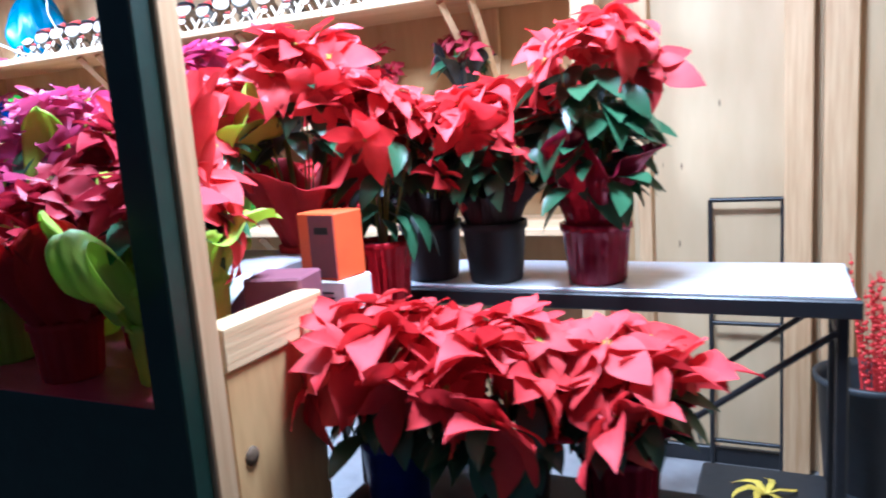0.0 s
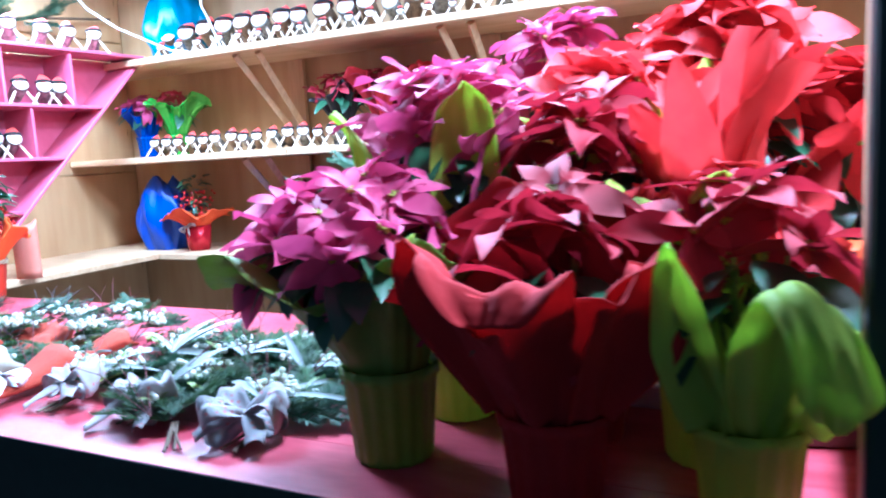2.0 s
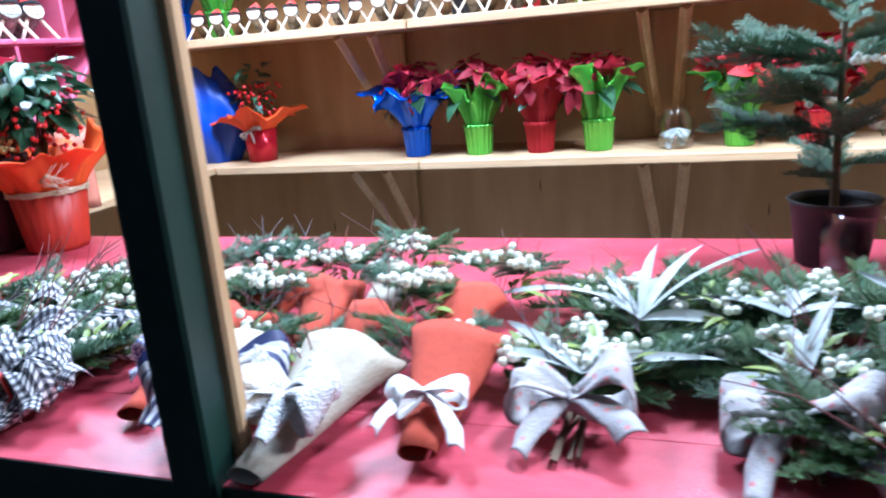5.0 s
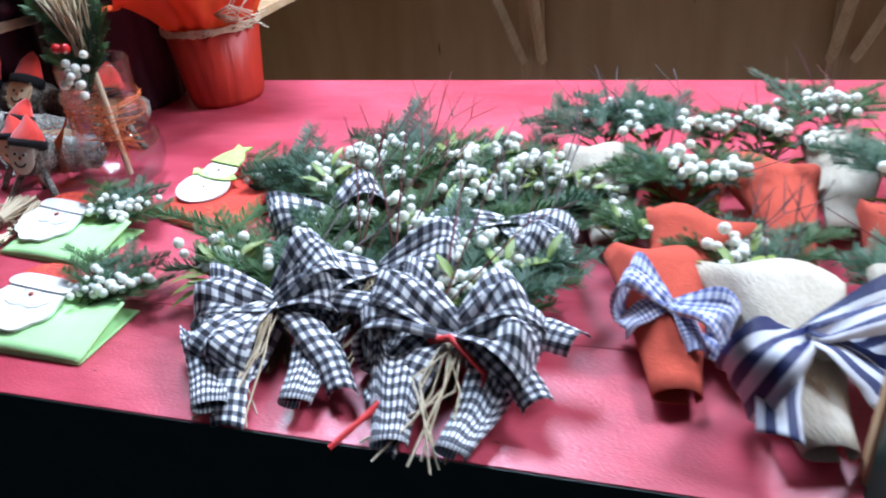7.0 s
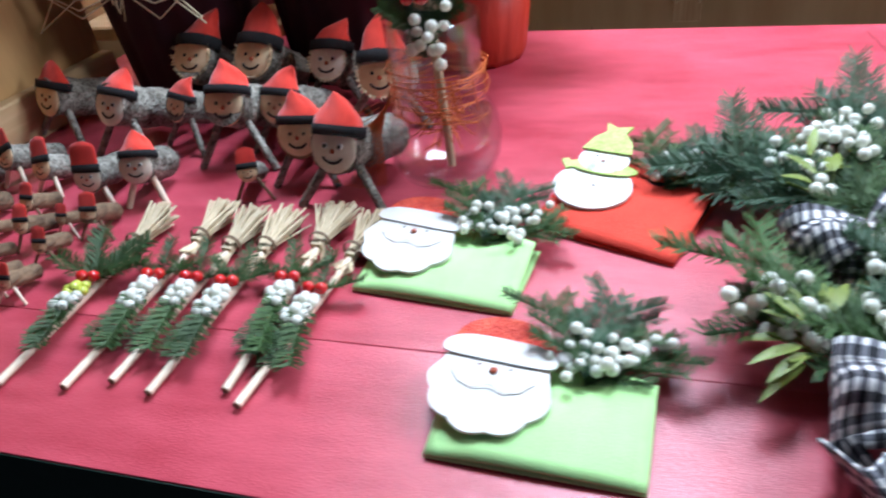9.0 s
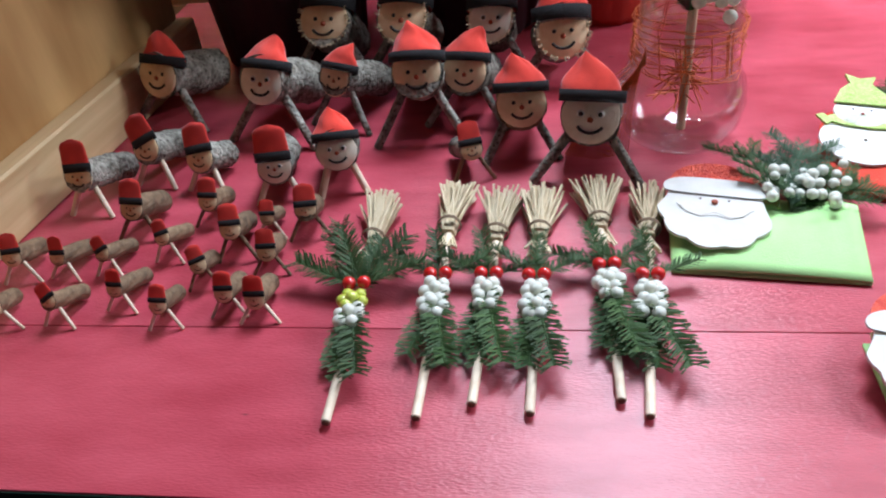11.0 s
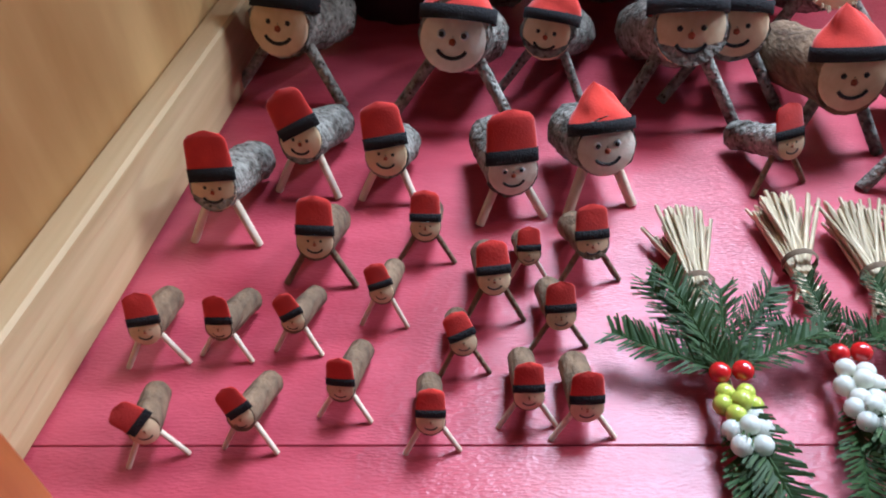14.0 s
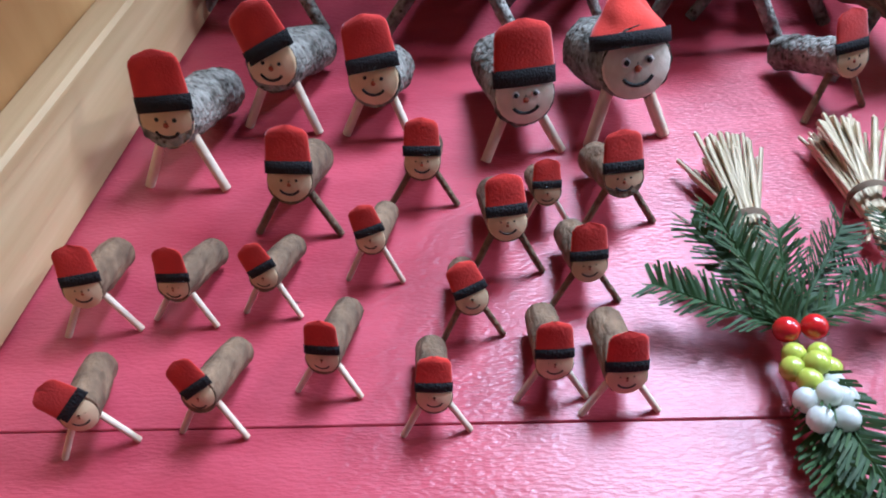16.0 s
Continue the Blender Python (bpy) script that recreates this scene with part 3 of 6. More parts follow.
def berry_spray(parent, m, n, seed, mat="berry_white", spread=0.0105, narrow=1.0, label="", size=1.0):
    """A short stalk that carries single round berries."""
    rnd = random.Random(seed)
    pts = []
    for k in range(n * 14):
        p = Vector((rnd.gauss(0, spread * narrow), rnd.gauss(0, spread), abs(rnd.gauss(0, spread * 0.55))))
        if all((p - q).length > 0.0080 * size for q in pts):
            pts.append(p)
        if len(pts) >= n:
            break
    stalk = part("berry_stalk", tube([(0, -0.012, -0.006), (0, 0.0, -0.002), (0, 0.008, 0.0)], 0.0013, 4), "mistle", parent, label, m)
    for p in pts:
        part("berry", BERRY[mat], mat, stalk, m=Matrix.Translation(p) @ Matrix.Scale(size * rnd.uniform(0.86, 1.1), 4))
    return stalk


MISTLE = []
for s in (1, 2):
    rnd = random.Random(s)
    g = Geo()
    for k in range(6):
        a = rnd.uniform(-70, 70)
        g.add(*blade(rnd.uniform(0.022, 0.036), 0.008, 0.3, 0.3), m=pose(0, 0, rnd.uniform(0, 0.012), rnd.uniform(0, 40), 0, a) @ Matrix.Translation((0, 0.015, 0)))
        g.add(*tube([(0, 0, 0), (-0.03 * math.sin(radians(a)), 0.03 * math.cos(radians(a)), 0.012)], 0.0013, 4))
    MISTLE.append(g.mesh("mistletoe_leaves"))
    MISTLE[-1].materials.append(M["mistle"])
TWIGS = []
for s in (1, 2, 3):
    rnd = random.Random(s + 40)
    g = Geo()
    for k in range(3):
        a = rnd.uniform(-0.5, 0.5)
        p0, p1 = Vector((0, 0, 0)), Vector((a * 0.09, 0.09, rnd.uniform(0.01, 0.05)))
        p2 = p1 + Vector((a * 0.05 + rnd.uniform(-0.02, 0.02), 0.045, rnd.uniform(-0.01, 0.03)))
        g.add(*tube([p0, p1, p2], 0.0011, 4, 0.4))
        g.add(*tube([p1, p1 + Vector((rnd.uniform(-0.03, 0.03), 0.03, 0.02))], 0.0008, 4, 0.4))
    TWIGS.append(g.mesh("twig"))
    TWIGS[-1].materials.append(M["leaf_dark" if s != 3 else "twig_red"])


# ---------------------------------------------------------------- cloth
def ribbon(points, width, across, thick=0.0006, crumple=0.0, seed=0, wave=0.0):
    """A ribbon through points, width along the given way."""
    rnd = random.Random(seed)
    pts = [Vector(p) for p in points]
    n = len(pts) - 1
    ph = rnd.uniform(0, 6)
    length = sum((pts[i + 1] - pts[i]).length for i in range(n))

    def fn(u, v):
        x = u * n
        k = min(int(x + 1e-9), n - 1)
        p = pts[k].lerp(pts[k + 1], x - k)
        a = across(u) if callable(across) else Vector(across)
        s = v - 0.5
        up = Vector((0, 0, 1)) * (crumple * (math.sin(u * 9 + ph) * math.sin(v * 7 + ph) + 0.5 * math.sin(v * 12 + u * 5)))
        return p + a * (s * width * (1 - wave * (1 - abs(2 * u - 1)))) + up
    return sheet(fn, max(10, n * 2), 6, thick, size=(length, width))


def rolled(points, width, curl, thick=0.0006, seed=0):
    """A ribbon end that rolls up across its width, with a slanted cut."""
    pts = [Vector(p) for p in points]
    n = len(pts) - 1
    ph = random.Random(seed).uniform(-1, 1)

    def fn(u, v):
        x = u * n * (1 + 0.10 * (v - 0.5) * u)
        k = min(int(x + 1e-9), n - 1)
        p = pts[k].lerp(pts[k + 1], x - k)
        c = curl * (0.5 + 0.5 * u)
        a = (v - 0.5) * c + 0.25 * ph * u
        r = width / c * (0.5 + 0.5 * min(1, u * 2.5))
        return p + Vector((r * math.sin(a), 0.004 * math.sin(7 * u + ph), r * math.cos(a) - r * math.cos(c / 2) * 0.8 + 0.003 * math.sin(5 * u + 3 * v + ph)))
    return sheet(fn, 16, 8, thick, size=(0.11, width * 1.3))


def bow(parent, mat, size, width, m, seed=0, tails=2, tail_length=0.09, loops=2, label=""):
    """A tied bow: loops, tails and a knot, lying in the x-y plane with the tails towards -y."""
    rnd = random.Random(seed)
    b = part("bow", ball(size * 0.17, 2, 0.8), mat, parent, label, m)
    for k in range(loops):
        side = -1 if k % 2 else 1
        lift, turn = rnd.uniform(0.34, 0.66), rnd.uniform(-42, 30) + (28 if k > 1 else 0)
        pts, reach = [], rnd.uniform(0.8, 1.2)
        for i in range(13):
            u = i / 12
            x = size * reach * math.sin(math.pi * u) ** 0.8
            z = size * lift * math.sin(2 * math.pi * u) * 0.75
            pts.append((side * x, 0, z))
        def across(u, t=rnd.uniform(-0.2, 0.2)):
            return Vector((t, 1, 0.25 * math.sin(u * math.pi))) * (0.35 + 0.65 * math.sin(math.pi * u) ** 0.6)
        part("loop", ribbon(pts, width, across, 0.0006, size * 0.13, seed + k), mat, b, m=pose(0, 0, size * 0.12, rnd.uniform(-10, 12), 0, turn * side))
    for k in range(tails):
        side = -1 if k % 2 else 1
        ln = tail_length * rnd.uniform(0.85, 1.1)
        ang = rnd.uniform(8, 34) * side + (38 * side if k > 1 else 0)
        pts = [(0, 0, 0.004), (0.15 * ln * side, -0.3 * ln, 0.010), (0.22 * ln * side, -0.65 * ln, 0.006), (0.20 * ln * side, -ln, 0.0)]
        def across2(u):
            return Vector((1, 0.1 * side, 0.18 * math.sin(u * 5))) * (0.35 + 0.65 * min(1, u * 2.2))
        part("tail", rolled(pts, width * 0.62, rnd.uniform(1.6, 3.6), 0.0006, seed + 9 + k), mat, b, m=pose(0, 0, -0.004, 0, 0, ang * 0.9))
    return b


def cone(length=0.17, r0=0.012, r1=0.048, gap=0.05, seed=0, thick=0.0012, ruffle=0.006):
    """A rolled cornet lying along +y with its tip at the origin and its mouth open."""
    rnd = random.Random(seed)
    ph = rnd.uniform(0, 6)

    def fn(u, v):
        a = math.pi * 2 * (gap / 2 + u * (1 - gap)) - math.pi * 0.30
        r = (r0 + (r1 - r0) * v ** 1.35) * (1 + 0.06 * math.sin(3 * a + ph) + 0.05 * v * (abs(((5 * u + ph) % 1.0) - 0.5) * 4 - 1))
        peak = -0.014 * math.cos(a - math.pi / 2 + ph * 0.2) * v + (0.012 * (u - 0.5)) * v
        return (r * math.cos(a) * 1.28, length * v + peak + ruffle * v * math.sin(4 * a + ph), max(0.0015, r0 + (r1 * 0.62 - r0) * v + r * math.sin(a) * 0.56 + 0.003 * math.sin(6 * v + ph)))
    return sheet(fn, 28, 9, thick, size=(0.2, length))


def bouquet(x, y, yaw, seed, wrap="", bow_mat="", bow_size=0.045, bow_width=0.035, sprigs=6, clusters=5, length=1.0, tail=0.085, label="",
            cone_length=0.17, cone_r=0.048, silver=0, twigs=2, cord="", loops=2, bow_at=0.0, bow_z=None, tails=2):
    """A tied bunch of fir and mistletoe lying on the counter, stems towards the buyer."""
    rnd = random.Random(seed)
    t = thing("bouquet", pose(x, y, TOP, 0, 0, yaw), label, "bouquet", "bouquets on the counter")
    front = -0.09
    if bow_mat == "gingham":
        bow_size, bow_width, tail = bow_size * 1.10, bow_width * 1.15, tail * 1.05
    if wrap:
        part("wrap", cone(cone_length * 0.92, 0.012, cone_r * (0.80 if bow_mat else 0.70), seed=seed), wrap, t, "", pose(0, front, 0.003, 4 if bow_mat else 9, 0, rnd.uniform(-8, 8)))
    else:
        for k in range(5):
            part("stem", tube([(rnd.uniform(-0.008, 0.008), 0.03, 0.016), (rnd.uniform(-0.018, 0.018), front * rnd.uniform(0.35, 0.6), 0.006)], 0.0022, 5, 0.9), "stem", t)
    for k in range(sprigs):
        a = -58 + 116 * (k + 0.5) / sprigs + rnd.uniform(-10, 10)
        me = SPRIGS[rnd.choice((0, 1, 0, 1, 2, 3))]
        part("fir_sprig", me, "fir", t, m=pose(0.01 * math.sin(-radians(a)), 0.066 if wrap else 0.03, ((0.030 if bow_mat else 0.052) if wrap else 0.018) + rnd.uniform(0, 0.016), rnd.uniform(-6, 8), rnd.uniform(-25, 25), a)
             @ Matrix.Scale(length * (0.60 if wrap else 0.94) * rnd.uniform(0.85, 1.15), 4))
    for k in range(clusters if not wrap else clusters * 2 // 3):
        a, r = radians(rnd.uniform(-60, 60) * (0.6 if wrap else 1.0)), rnd.uniform(0.045, 0.110) * length * (0.55 if wrap else 1.0) + (0.030 if wrap else 0)
        berry_spray(t, pose(r * math.sin(a), 0.02 + r * math.cos(a), (0.034 if bow_mat or not wrap else 0.058) + rnd.uniform(0, 0.014), 0, 0, rnd.uniform(0, 360)), rnd.randrange(6, 10), seed * 31 + k, size=0.95, spread=0.0085)
        if k % 3 == 0:
            part("mistletoe_leaves", MISTLE[k // 2 % 2], "mistle", t, m=pose(r * math.sin(a) * 0.8, 0.01 + r * math.cos(a) * 0.8, 0.030, 0, 0, -math.degrees(a) + rnd.uniform(-40, 40)))
    for k in range(1 + twigs // 4):
        part("twig", TWIGS[rnd.randrange(3)], "stem", t, m=pose(rnd.uniform(-0.03, 0.03), 0.03, 0.03, rnd.uniform(4, 30), 0, rnd.uniform(-50, 50)) @ Matrix.Scale(rnd.uniform(0.7, 1.0), 4))
    for k in range(silver * 3 // 2):
        a = -80 + 160 * (k + 0.5) / (silver * 3 // 2) + rnd.uniform(-8, 8)
        part("silver_leaf", blade(rnd.uniform(0.11, 0.17), rnd.uniform(0.010, 0.015), rnd.uniform(0.2, 0.9), 0.5, nl=10, curl=rnd.uniform(-0.25, 0.25)), "leaf_grey", t, "curled silver-grey leaf",
             m=pose(0, 0.040, 0.040, rnd.uniform(8, 38), rnd.uniform(-40, 40), a))
    if bow_mat == "gingham":
        # the cloth is rolled to narrow cornets whose open tips lie towards the buyer
        for k in range(1 + (loops > 2)):
            dx, turn = (-0.030, 16) if k else (0.022, -12)
            part("cornet_tip", cone(0.082, rnd.uniform(0.008, 0.011), 0.017, 0.14, seed + k, 0.0010, 0.006), "gingham", t, "open tip of the gingham cornet", pose(dx + rnd.uniform(-0.01, 0.01), -0.090, 0.003, 7, 0, turn + rnd.uniform(-8, 8)))
        g = Geo()
        for k in range(9):
            g.add(*tube([(rnd.uniform(-0.008, 0.008), -0.01, 0.040), (rnd.uniform(-0.02, 0.02), -0.05, 0.028 + rnd.uniform(-0.005, 0.006)), (rnd.uniform(-0.045, 0.02), -0.085 - rnd.uniform(0, 0.02), 0.006)], 0.0010, 3))
        tagged(part("raffia", g, "straw", t), "loose raffia ends", kind="stuff")
    if bow_mat:
        bow(t, bow_mat, bow_size, bow_width, pose(0, bow_at - (0.02 if wrap else 0), (cone_r * 0.85 if wrap else 0.030) if bow_z is None else bow_z, 12, rnd.uniform(-14, 14), rnd.uniform(-26, 26)), seed, tails=tails, tail_length=tail, loops=loops)
    if cord:
        part("cord", tube([(-0.03, -0.01, 0.03), (0.0, -0.018, 0.047), (0.028, -0.03, 0.03), (0.035, -0.07, 0.006)], 0.003, 6, 0.8), cord, t, "red paper cord")
        part("cord", tube([(-0.02, -0.02, 0.03), (-0.035, -0.06, 0.02), (-0.06, -0.10, 0.006)], 0.0035, 6, 0.6), cord, t, "red paper cord")
    return t


GING = "fir and mistletoe bouquet tied with a black gingham bow"
bouquet(-1.812, 0.105, 14, 3, bow_mat="gingham", bow_size=0.052, bow_width=0.046, sprigs=8, clusters=6, tail=0.10, label=GING, loops=4, tails=3)
bouquet(-1.655, 0.092, -4, 4, bow_mat="gingham", bow_size=0.060, bow_width=0.046, sprigs=8, clusters=9, tail=0.085, loops=4, tails=4, label="fir and mistletoe bouquet with black gingham bow and red cord", cord="cord_red")
bouquet(-1.745, 0.165, 6, 5, bow_mat="gingham", bow_size=0.055, bow_width=0.045, sprigs=7, clusters=6, tail=0.08, label=GING, twigs=4)
bouquet(-1.830, 0.262, 4, 6, bow_mat="gingham", bow_size=0.048, bow_width=0.042, sprigs=7, clusters=6, tail=0.07, label=GING, twigs=3)
bouquet(-1.650, 0.255, -6, 7, bow_mat="gingham", bow_size=0.062, bow_width=0.048, sprigs=8, clusters=9, tail=0.07, label=GING, twigs=4)
bouquet(-1.755, 0.330, 0, 8, sprigs=7, clusters=9, label="untied fir and mistletoe bunch with dark twigs", twigs=4)
ORANGE = "fir and mistletoe bouquet in an orange burlap cornet"
BEIGE = "fir and mistletoe bouquet in a beige burlap cornet"
bouquet(-1.512, 0.168, 6, 10, "burlap_orange", "gingham_blue", 0.045, 0.035, 5, 4, label="mistletoe bouquet in an orange burlap cornet with blue gingham bow", cone_length=0.16, cone_r=0.04, tail=0.05)
bouquet(-1.432, 0.130, 10, 11, "burlap", "navy_stripe", 0.062, 0.045, 5, 6, label="mistletoe bouquet in a beige burlap cornet with navy striped bow", tail=0.075, cone_r=0.05)
bouquet(-1.323, 0.092, -4, 12, "burlap", "lace", 0.044, 0.05, 4, 4, label="mistletoe bouquet in a beige burlap cornet with white lace bow", tail=0.06, cone_length=0.2, cone_r=0.058, loops=4)
bouquet(-1.220, 0.145, 10, 13, "burlap_orange", "satin", 0.036, 0.026, 4, 4, label="mistletoe bouquet in an orange burlap cornet with white satin bow", tail=0.07, cone_length=0.2, cone_r=0.05, bow_at=-0.02)
bouquet(-1.505, 0.238, -4, 14, "burlap_orange", "", sprigs=5, clusters=6, label=ORANGE, cone_length=0.14, cone_r=0.05)
bouquet(-1.411, 0.345, 0, 15, "burlap_orange", "", sprigs=5, clusters=6, label=ORANGE, cone_length=0.14, cone_r=0.05)
bouquet(-1.335, 0.255, -12, 16, "burlap_orange", "", sprigs=6, clusters=8, label=ORANGE, cone_length=0.14, cone_r=0.05)
bouquet(-1.575, 0.360, 8, 17, "burlap", "", sprigs=5, clusters=4, label=BEIGE, cone_length=0.15, cone_r=0.046)
bouquet(-1.365, 0.400, 0, 18, "burlap", "", sprigs=5, clusters=6, label=BEIGE, cone_length=0.15, cone_r=0.046)
bouquet(-1.235, 0.330, -6, 19, "burlap_orange", "", sprigs=5, clusters=6, label=ORANGE, cone_length=0.15, cone_r=0.048)
bouquet(-1.498, 0.352, 4, 27, "burlap_orange", "", sprigs=5, clusters=6, label=ORANGE, cone_length=0.14, cone_r=0.05)
GREY = "fir bouquet with silver leaves and a grey printed ribbon bow"
bouquet(-1.090, 0.135, -4, 20, bow_mat="print_grey", bow_size=0.048, bow_width=0.046, sprigs=7, clusters=9, tail=0.075, silver=4, label=GREY)
bouquet(-1.050, 0.270, -8, 21, sprigs=8, clusters=6, silver=7, label="fir bouquet with long curled silver leaves", length=1.15)
bouquet(-0.915, 0.135, -8, 22, bow_mat="print_grey", bow_size=0.062, bow_width=0.05, sprigs=8, clusters=7, tail=0.085, silver=4, label=GREY, length=1.1)
bouquet(-0.900, 0.290, 4, 23, sprigs=9, clusters=6, silver=4, label="dark fir bouquet with dried leaves", length=1.25)
bouquet(-0.705, 0.110, 8, 24, bow_mat="print_grey", bow_size=0.054, bow_width=0.05, sprigs=8, clusters=8, tail=0.07, silver=3, label=GREY, loops=4)
bouquet(-0.755, 0.255, -14, 25, sprigs=9, clusters=5, silver=3, label="dark fir bouquet with dried leaves", length=1.2, twigs=4)
bouquet(-0.805, 0.075, 50, 26, sprigs=6, clusters=2, label="loose fir branches with mistletoe", length=0.9, twigs=1)


# ---------------------------------------------------------------- log ornaments
def smile(r):
    return tube([(r * 0.45 * math.sin(a), 0.0, -r * 0.22 - r * 0.36 * math.cos(a)) for a in [(-1.15 + 2.3 * i / 8) for i in range(9)]], r * 0.055, 5)


def cap_shape(r, style, lean, seed):
    """A felt cap over the top of the face: tall and rounded, or gathered to a drooping point."""
    rnd = random.Random(seed)
    if style == "tall":
        h = r * 2.05
        def fn(u, v):
            a = math.pi * (u * 2)
            w = r * 1.03 * (1 - 0.14 * v) * (1.0 if v < 0.74 else max(0.0, 1 - ((v - 0.74) / 0.262) ** 2.4) ** 0.5)
            return (w * math.cos(a), (0.12 * w + 0.015 * r) * math.sin(a) - 0.10 * r * v + 0.08 * r * max(0.0, v - 0.4) * math.sin(4 * v + seed) * math.cos(2 * a), h * v)
        return sheet(fn, 20, 12, 0, closed=True), h
    h = r * rnd.uniform(1.45, 1.80)
    drop = rnd.choice((-0.5, 1, 1, 1)) * rnd.uniform(0.15, 0.42)
    p1, p2, p3 = rnd.uniform(0, 6), rnd.uniform(0, 6), rnd.uniform(0, 6)
    def fn(u, v):
        a = math.pi * 2 * u
        w = r * 1.07 * (1 - v ** 1.6) ** 0.80 * (1 + 0.09 * min(1.0, 2.5 * v) * math.sin(3 * a + p1 + 2 * v) + 0.06 * v * math.sin(7 * a + p2)) + 0.0005
        w += r * 0.05 * math.sin(9 * v + 2 * a + p3) * math.sin(math.pi * v)
        pinch = 0.62 - 0.25 * v
        return (w * math.cos(a) + (lean + drop * v * v) * h * v, pinch * w * math.sin(a) + 0.08 * r * v * math.sin(p1 + 5 * v), h * v * (1 - 0.25 * abs(drop) * v * v) + r * 0.05 * math.sin(2 * a + p2) * v)
    return sheet(fn, 34, 16, 0, closed=True), h


def rough_log(pts, r, seed, amount):
    """A log with knobbly bark along a few points."""
    rnd = random.Random(seed + 70)
    long = [pts[0].lerp(pts[-1], k / 15) + Vector((0, 0, 0.05 * r * math.sin(k * 0.6 + seed))) for k in range(16)]
    verts, faces = tube(long, r, 20, 0.94)
    out = []
    for k, v in enumerate(verts):
        ring = k // 20
        c = long[0 if ring == 16 else min(ring, 15)]
        out.append(c + (Vector(v) - c) * (1 + (amount * rnd.uniform(-1, 1) if ring < 16 else 0)))
    return out, faces


def log_ornament(x, y, z, h, r, length, yaw, style="tall", bark="bark_brown", face="cut_wood", legs="stick", lean=0.0, spread=2.0, beard=False,
                 detail=True, seed=0, label="", group="log ornaments"):
    """A short log on two splayed legs, with a face drawn on its cut end and a red felt cap."""
    t = thing("log_ornament", pose(x, y, z, 0, 0, yaw), label or "smiling log ornament with a red felt cap on the counter", "log ornament", group)
    head = Vector((0, 0, h))
    tail = Vector((0, length, r * 1.02))
    d = (tail - head).normalized()
    pts = [head + (tail - head) * k / 4 + Vector((0, 0, 0.06 * r * math.sin(k * 2 + seed))) for k in range(5)]
    part("log", rough_log(pts, r, seed, 0.075 if bark == "bark_grey" else 0.03), bark, t)
    pitch = math.degrees(math.atan2(d.z, d.y))
    fm = Matrix.Translation(head) @ pose(0, 0, 0, pitch, 0, 0)
    f = part("face", lathe([(0.0005, -0.0006 - r * 0.06), (r * 0.90, -r * 0.06), (r * 0.97, 0.0), (r * 0.97, r * 0.05)], 20), face, t, "sawn wood face", fm @ pose(0, 0, 0, -90, 0, 0))
    # the drawn features sit on the sawn face, which looks along -y
    up = pose(0, 0, 0, 90, 0, 0)
    y0 = -r * 0.075
    if detail:
        for s in (-1, 1):
            if face == "cut_pale":
                part("eye", ball(r * 0.15, 1, 0.35), "eye_white", f, m=up @ pose(s * r * 0.33, y0, r * 0.06, 90, 0, 0))
            part("pupil", ball(r * 0.095, 1, 0.6), "ink", f, m=up @ pose(s * r * 0.32, y0 - r * (0.05 if face == "cut_pale" else 0.0), r * 0.05, 90, 0, 0))
        part("nose", ball(r * 0.12, 1, 0.8), "nose", f, m=up @ pose(0, y0, -r * 0.14, 90, 0, 0))
        part("smile", smile(r), "ink", f, m=up @ Matrix.Translation((0, y0, 0)))
    if beard:
        g = Geo()
        rnd = random.Random(seed)
        for k in range(60):
            a = rnd.uniform(150, 390)
            p = Vector((r * 0.9 * math.cos(radians(a)), -r * 0.04, r * 0.9 * math.sin(radians(a))))
            g.add(*tube([p, p * rnd.uniform(1.06, 1.22) + Vector((0, -r * rnd.uniform(0.0, 0.15), 0))], r * 0.035, 3, 0.5))
        part("beard", g, "straw", t, "trimmed straw beard", fm)
    shape, ch = cap_shape(r, style, lean, seed)
    c = part("cap", shape, "felt_red" if style == "tall" else "felt_bright", t, "red felt cap", fm @ (pose(0, r * 0.0, r * 0.36, -4, lean * 55, 0) if style == "tall" else pose(0, r * 0.35, r * 0.42, -6, 0, 0) @ Matrix.Diagonal((1, 1, 1.3 if beard else 1.0, 1))))
    w = r * 1.035 if style == "tall" else r * 1.12
    dep = 0.165 if style == "tall" else 0.66
    part("band", sheet(lambda u, v: (w * math.cos(2 * math.pi * u), dep * w * math.sin(2 * math.pi * u), (v - 0.05) * r * (0.56 if style == "tall" else 0.40)), 22, 2, closed=True, thick=0.0004), "felt_black", c, "black felt band")
    for s in (-1, 1):
        part("leg", tube([(s * r * 0.30, r * 0.55, h - r * 0.35), (s * spread * r * 0.95, -r * 0.25, 0.0005)], max(0.0013, r * 0.19), 7, 0.95), legs, t)
    return t


SMALL = "tiny smiling log ornament with a red felt cap"
lo = log_ornament
lo(-2.664, 0.133, TOP, 0.022, 0.0068, 0.030, 15, lean=-0.8, seed=1, label=SMALL)
lo(-2.624, 0.138, TOP, 0.023, 0.0064, 0.031, -7, lean=-0.7, seed=2, label=SMALL)
lo(-2.584, 0.154, TOP, 0.021, 0.0064, 0.034, -8, lean=-0.05, seed=3, label=SMALL)
lo(-2.544, 0.137, TOP, 0.022, 0.0063, 0.031, 4, lean=0.08, seed=4, label=SMALL)
lo(-2.502, 0.150, TOP, 0.021, 0.0068, 0.031, 2, lean=0.0, seed=5, label=SMALL)
lo(-2.478, 0.144, TOP, 0.021, 0.0074, 0.033, 2, lean=0.0, seed=6, label=SMALL)
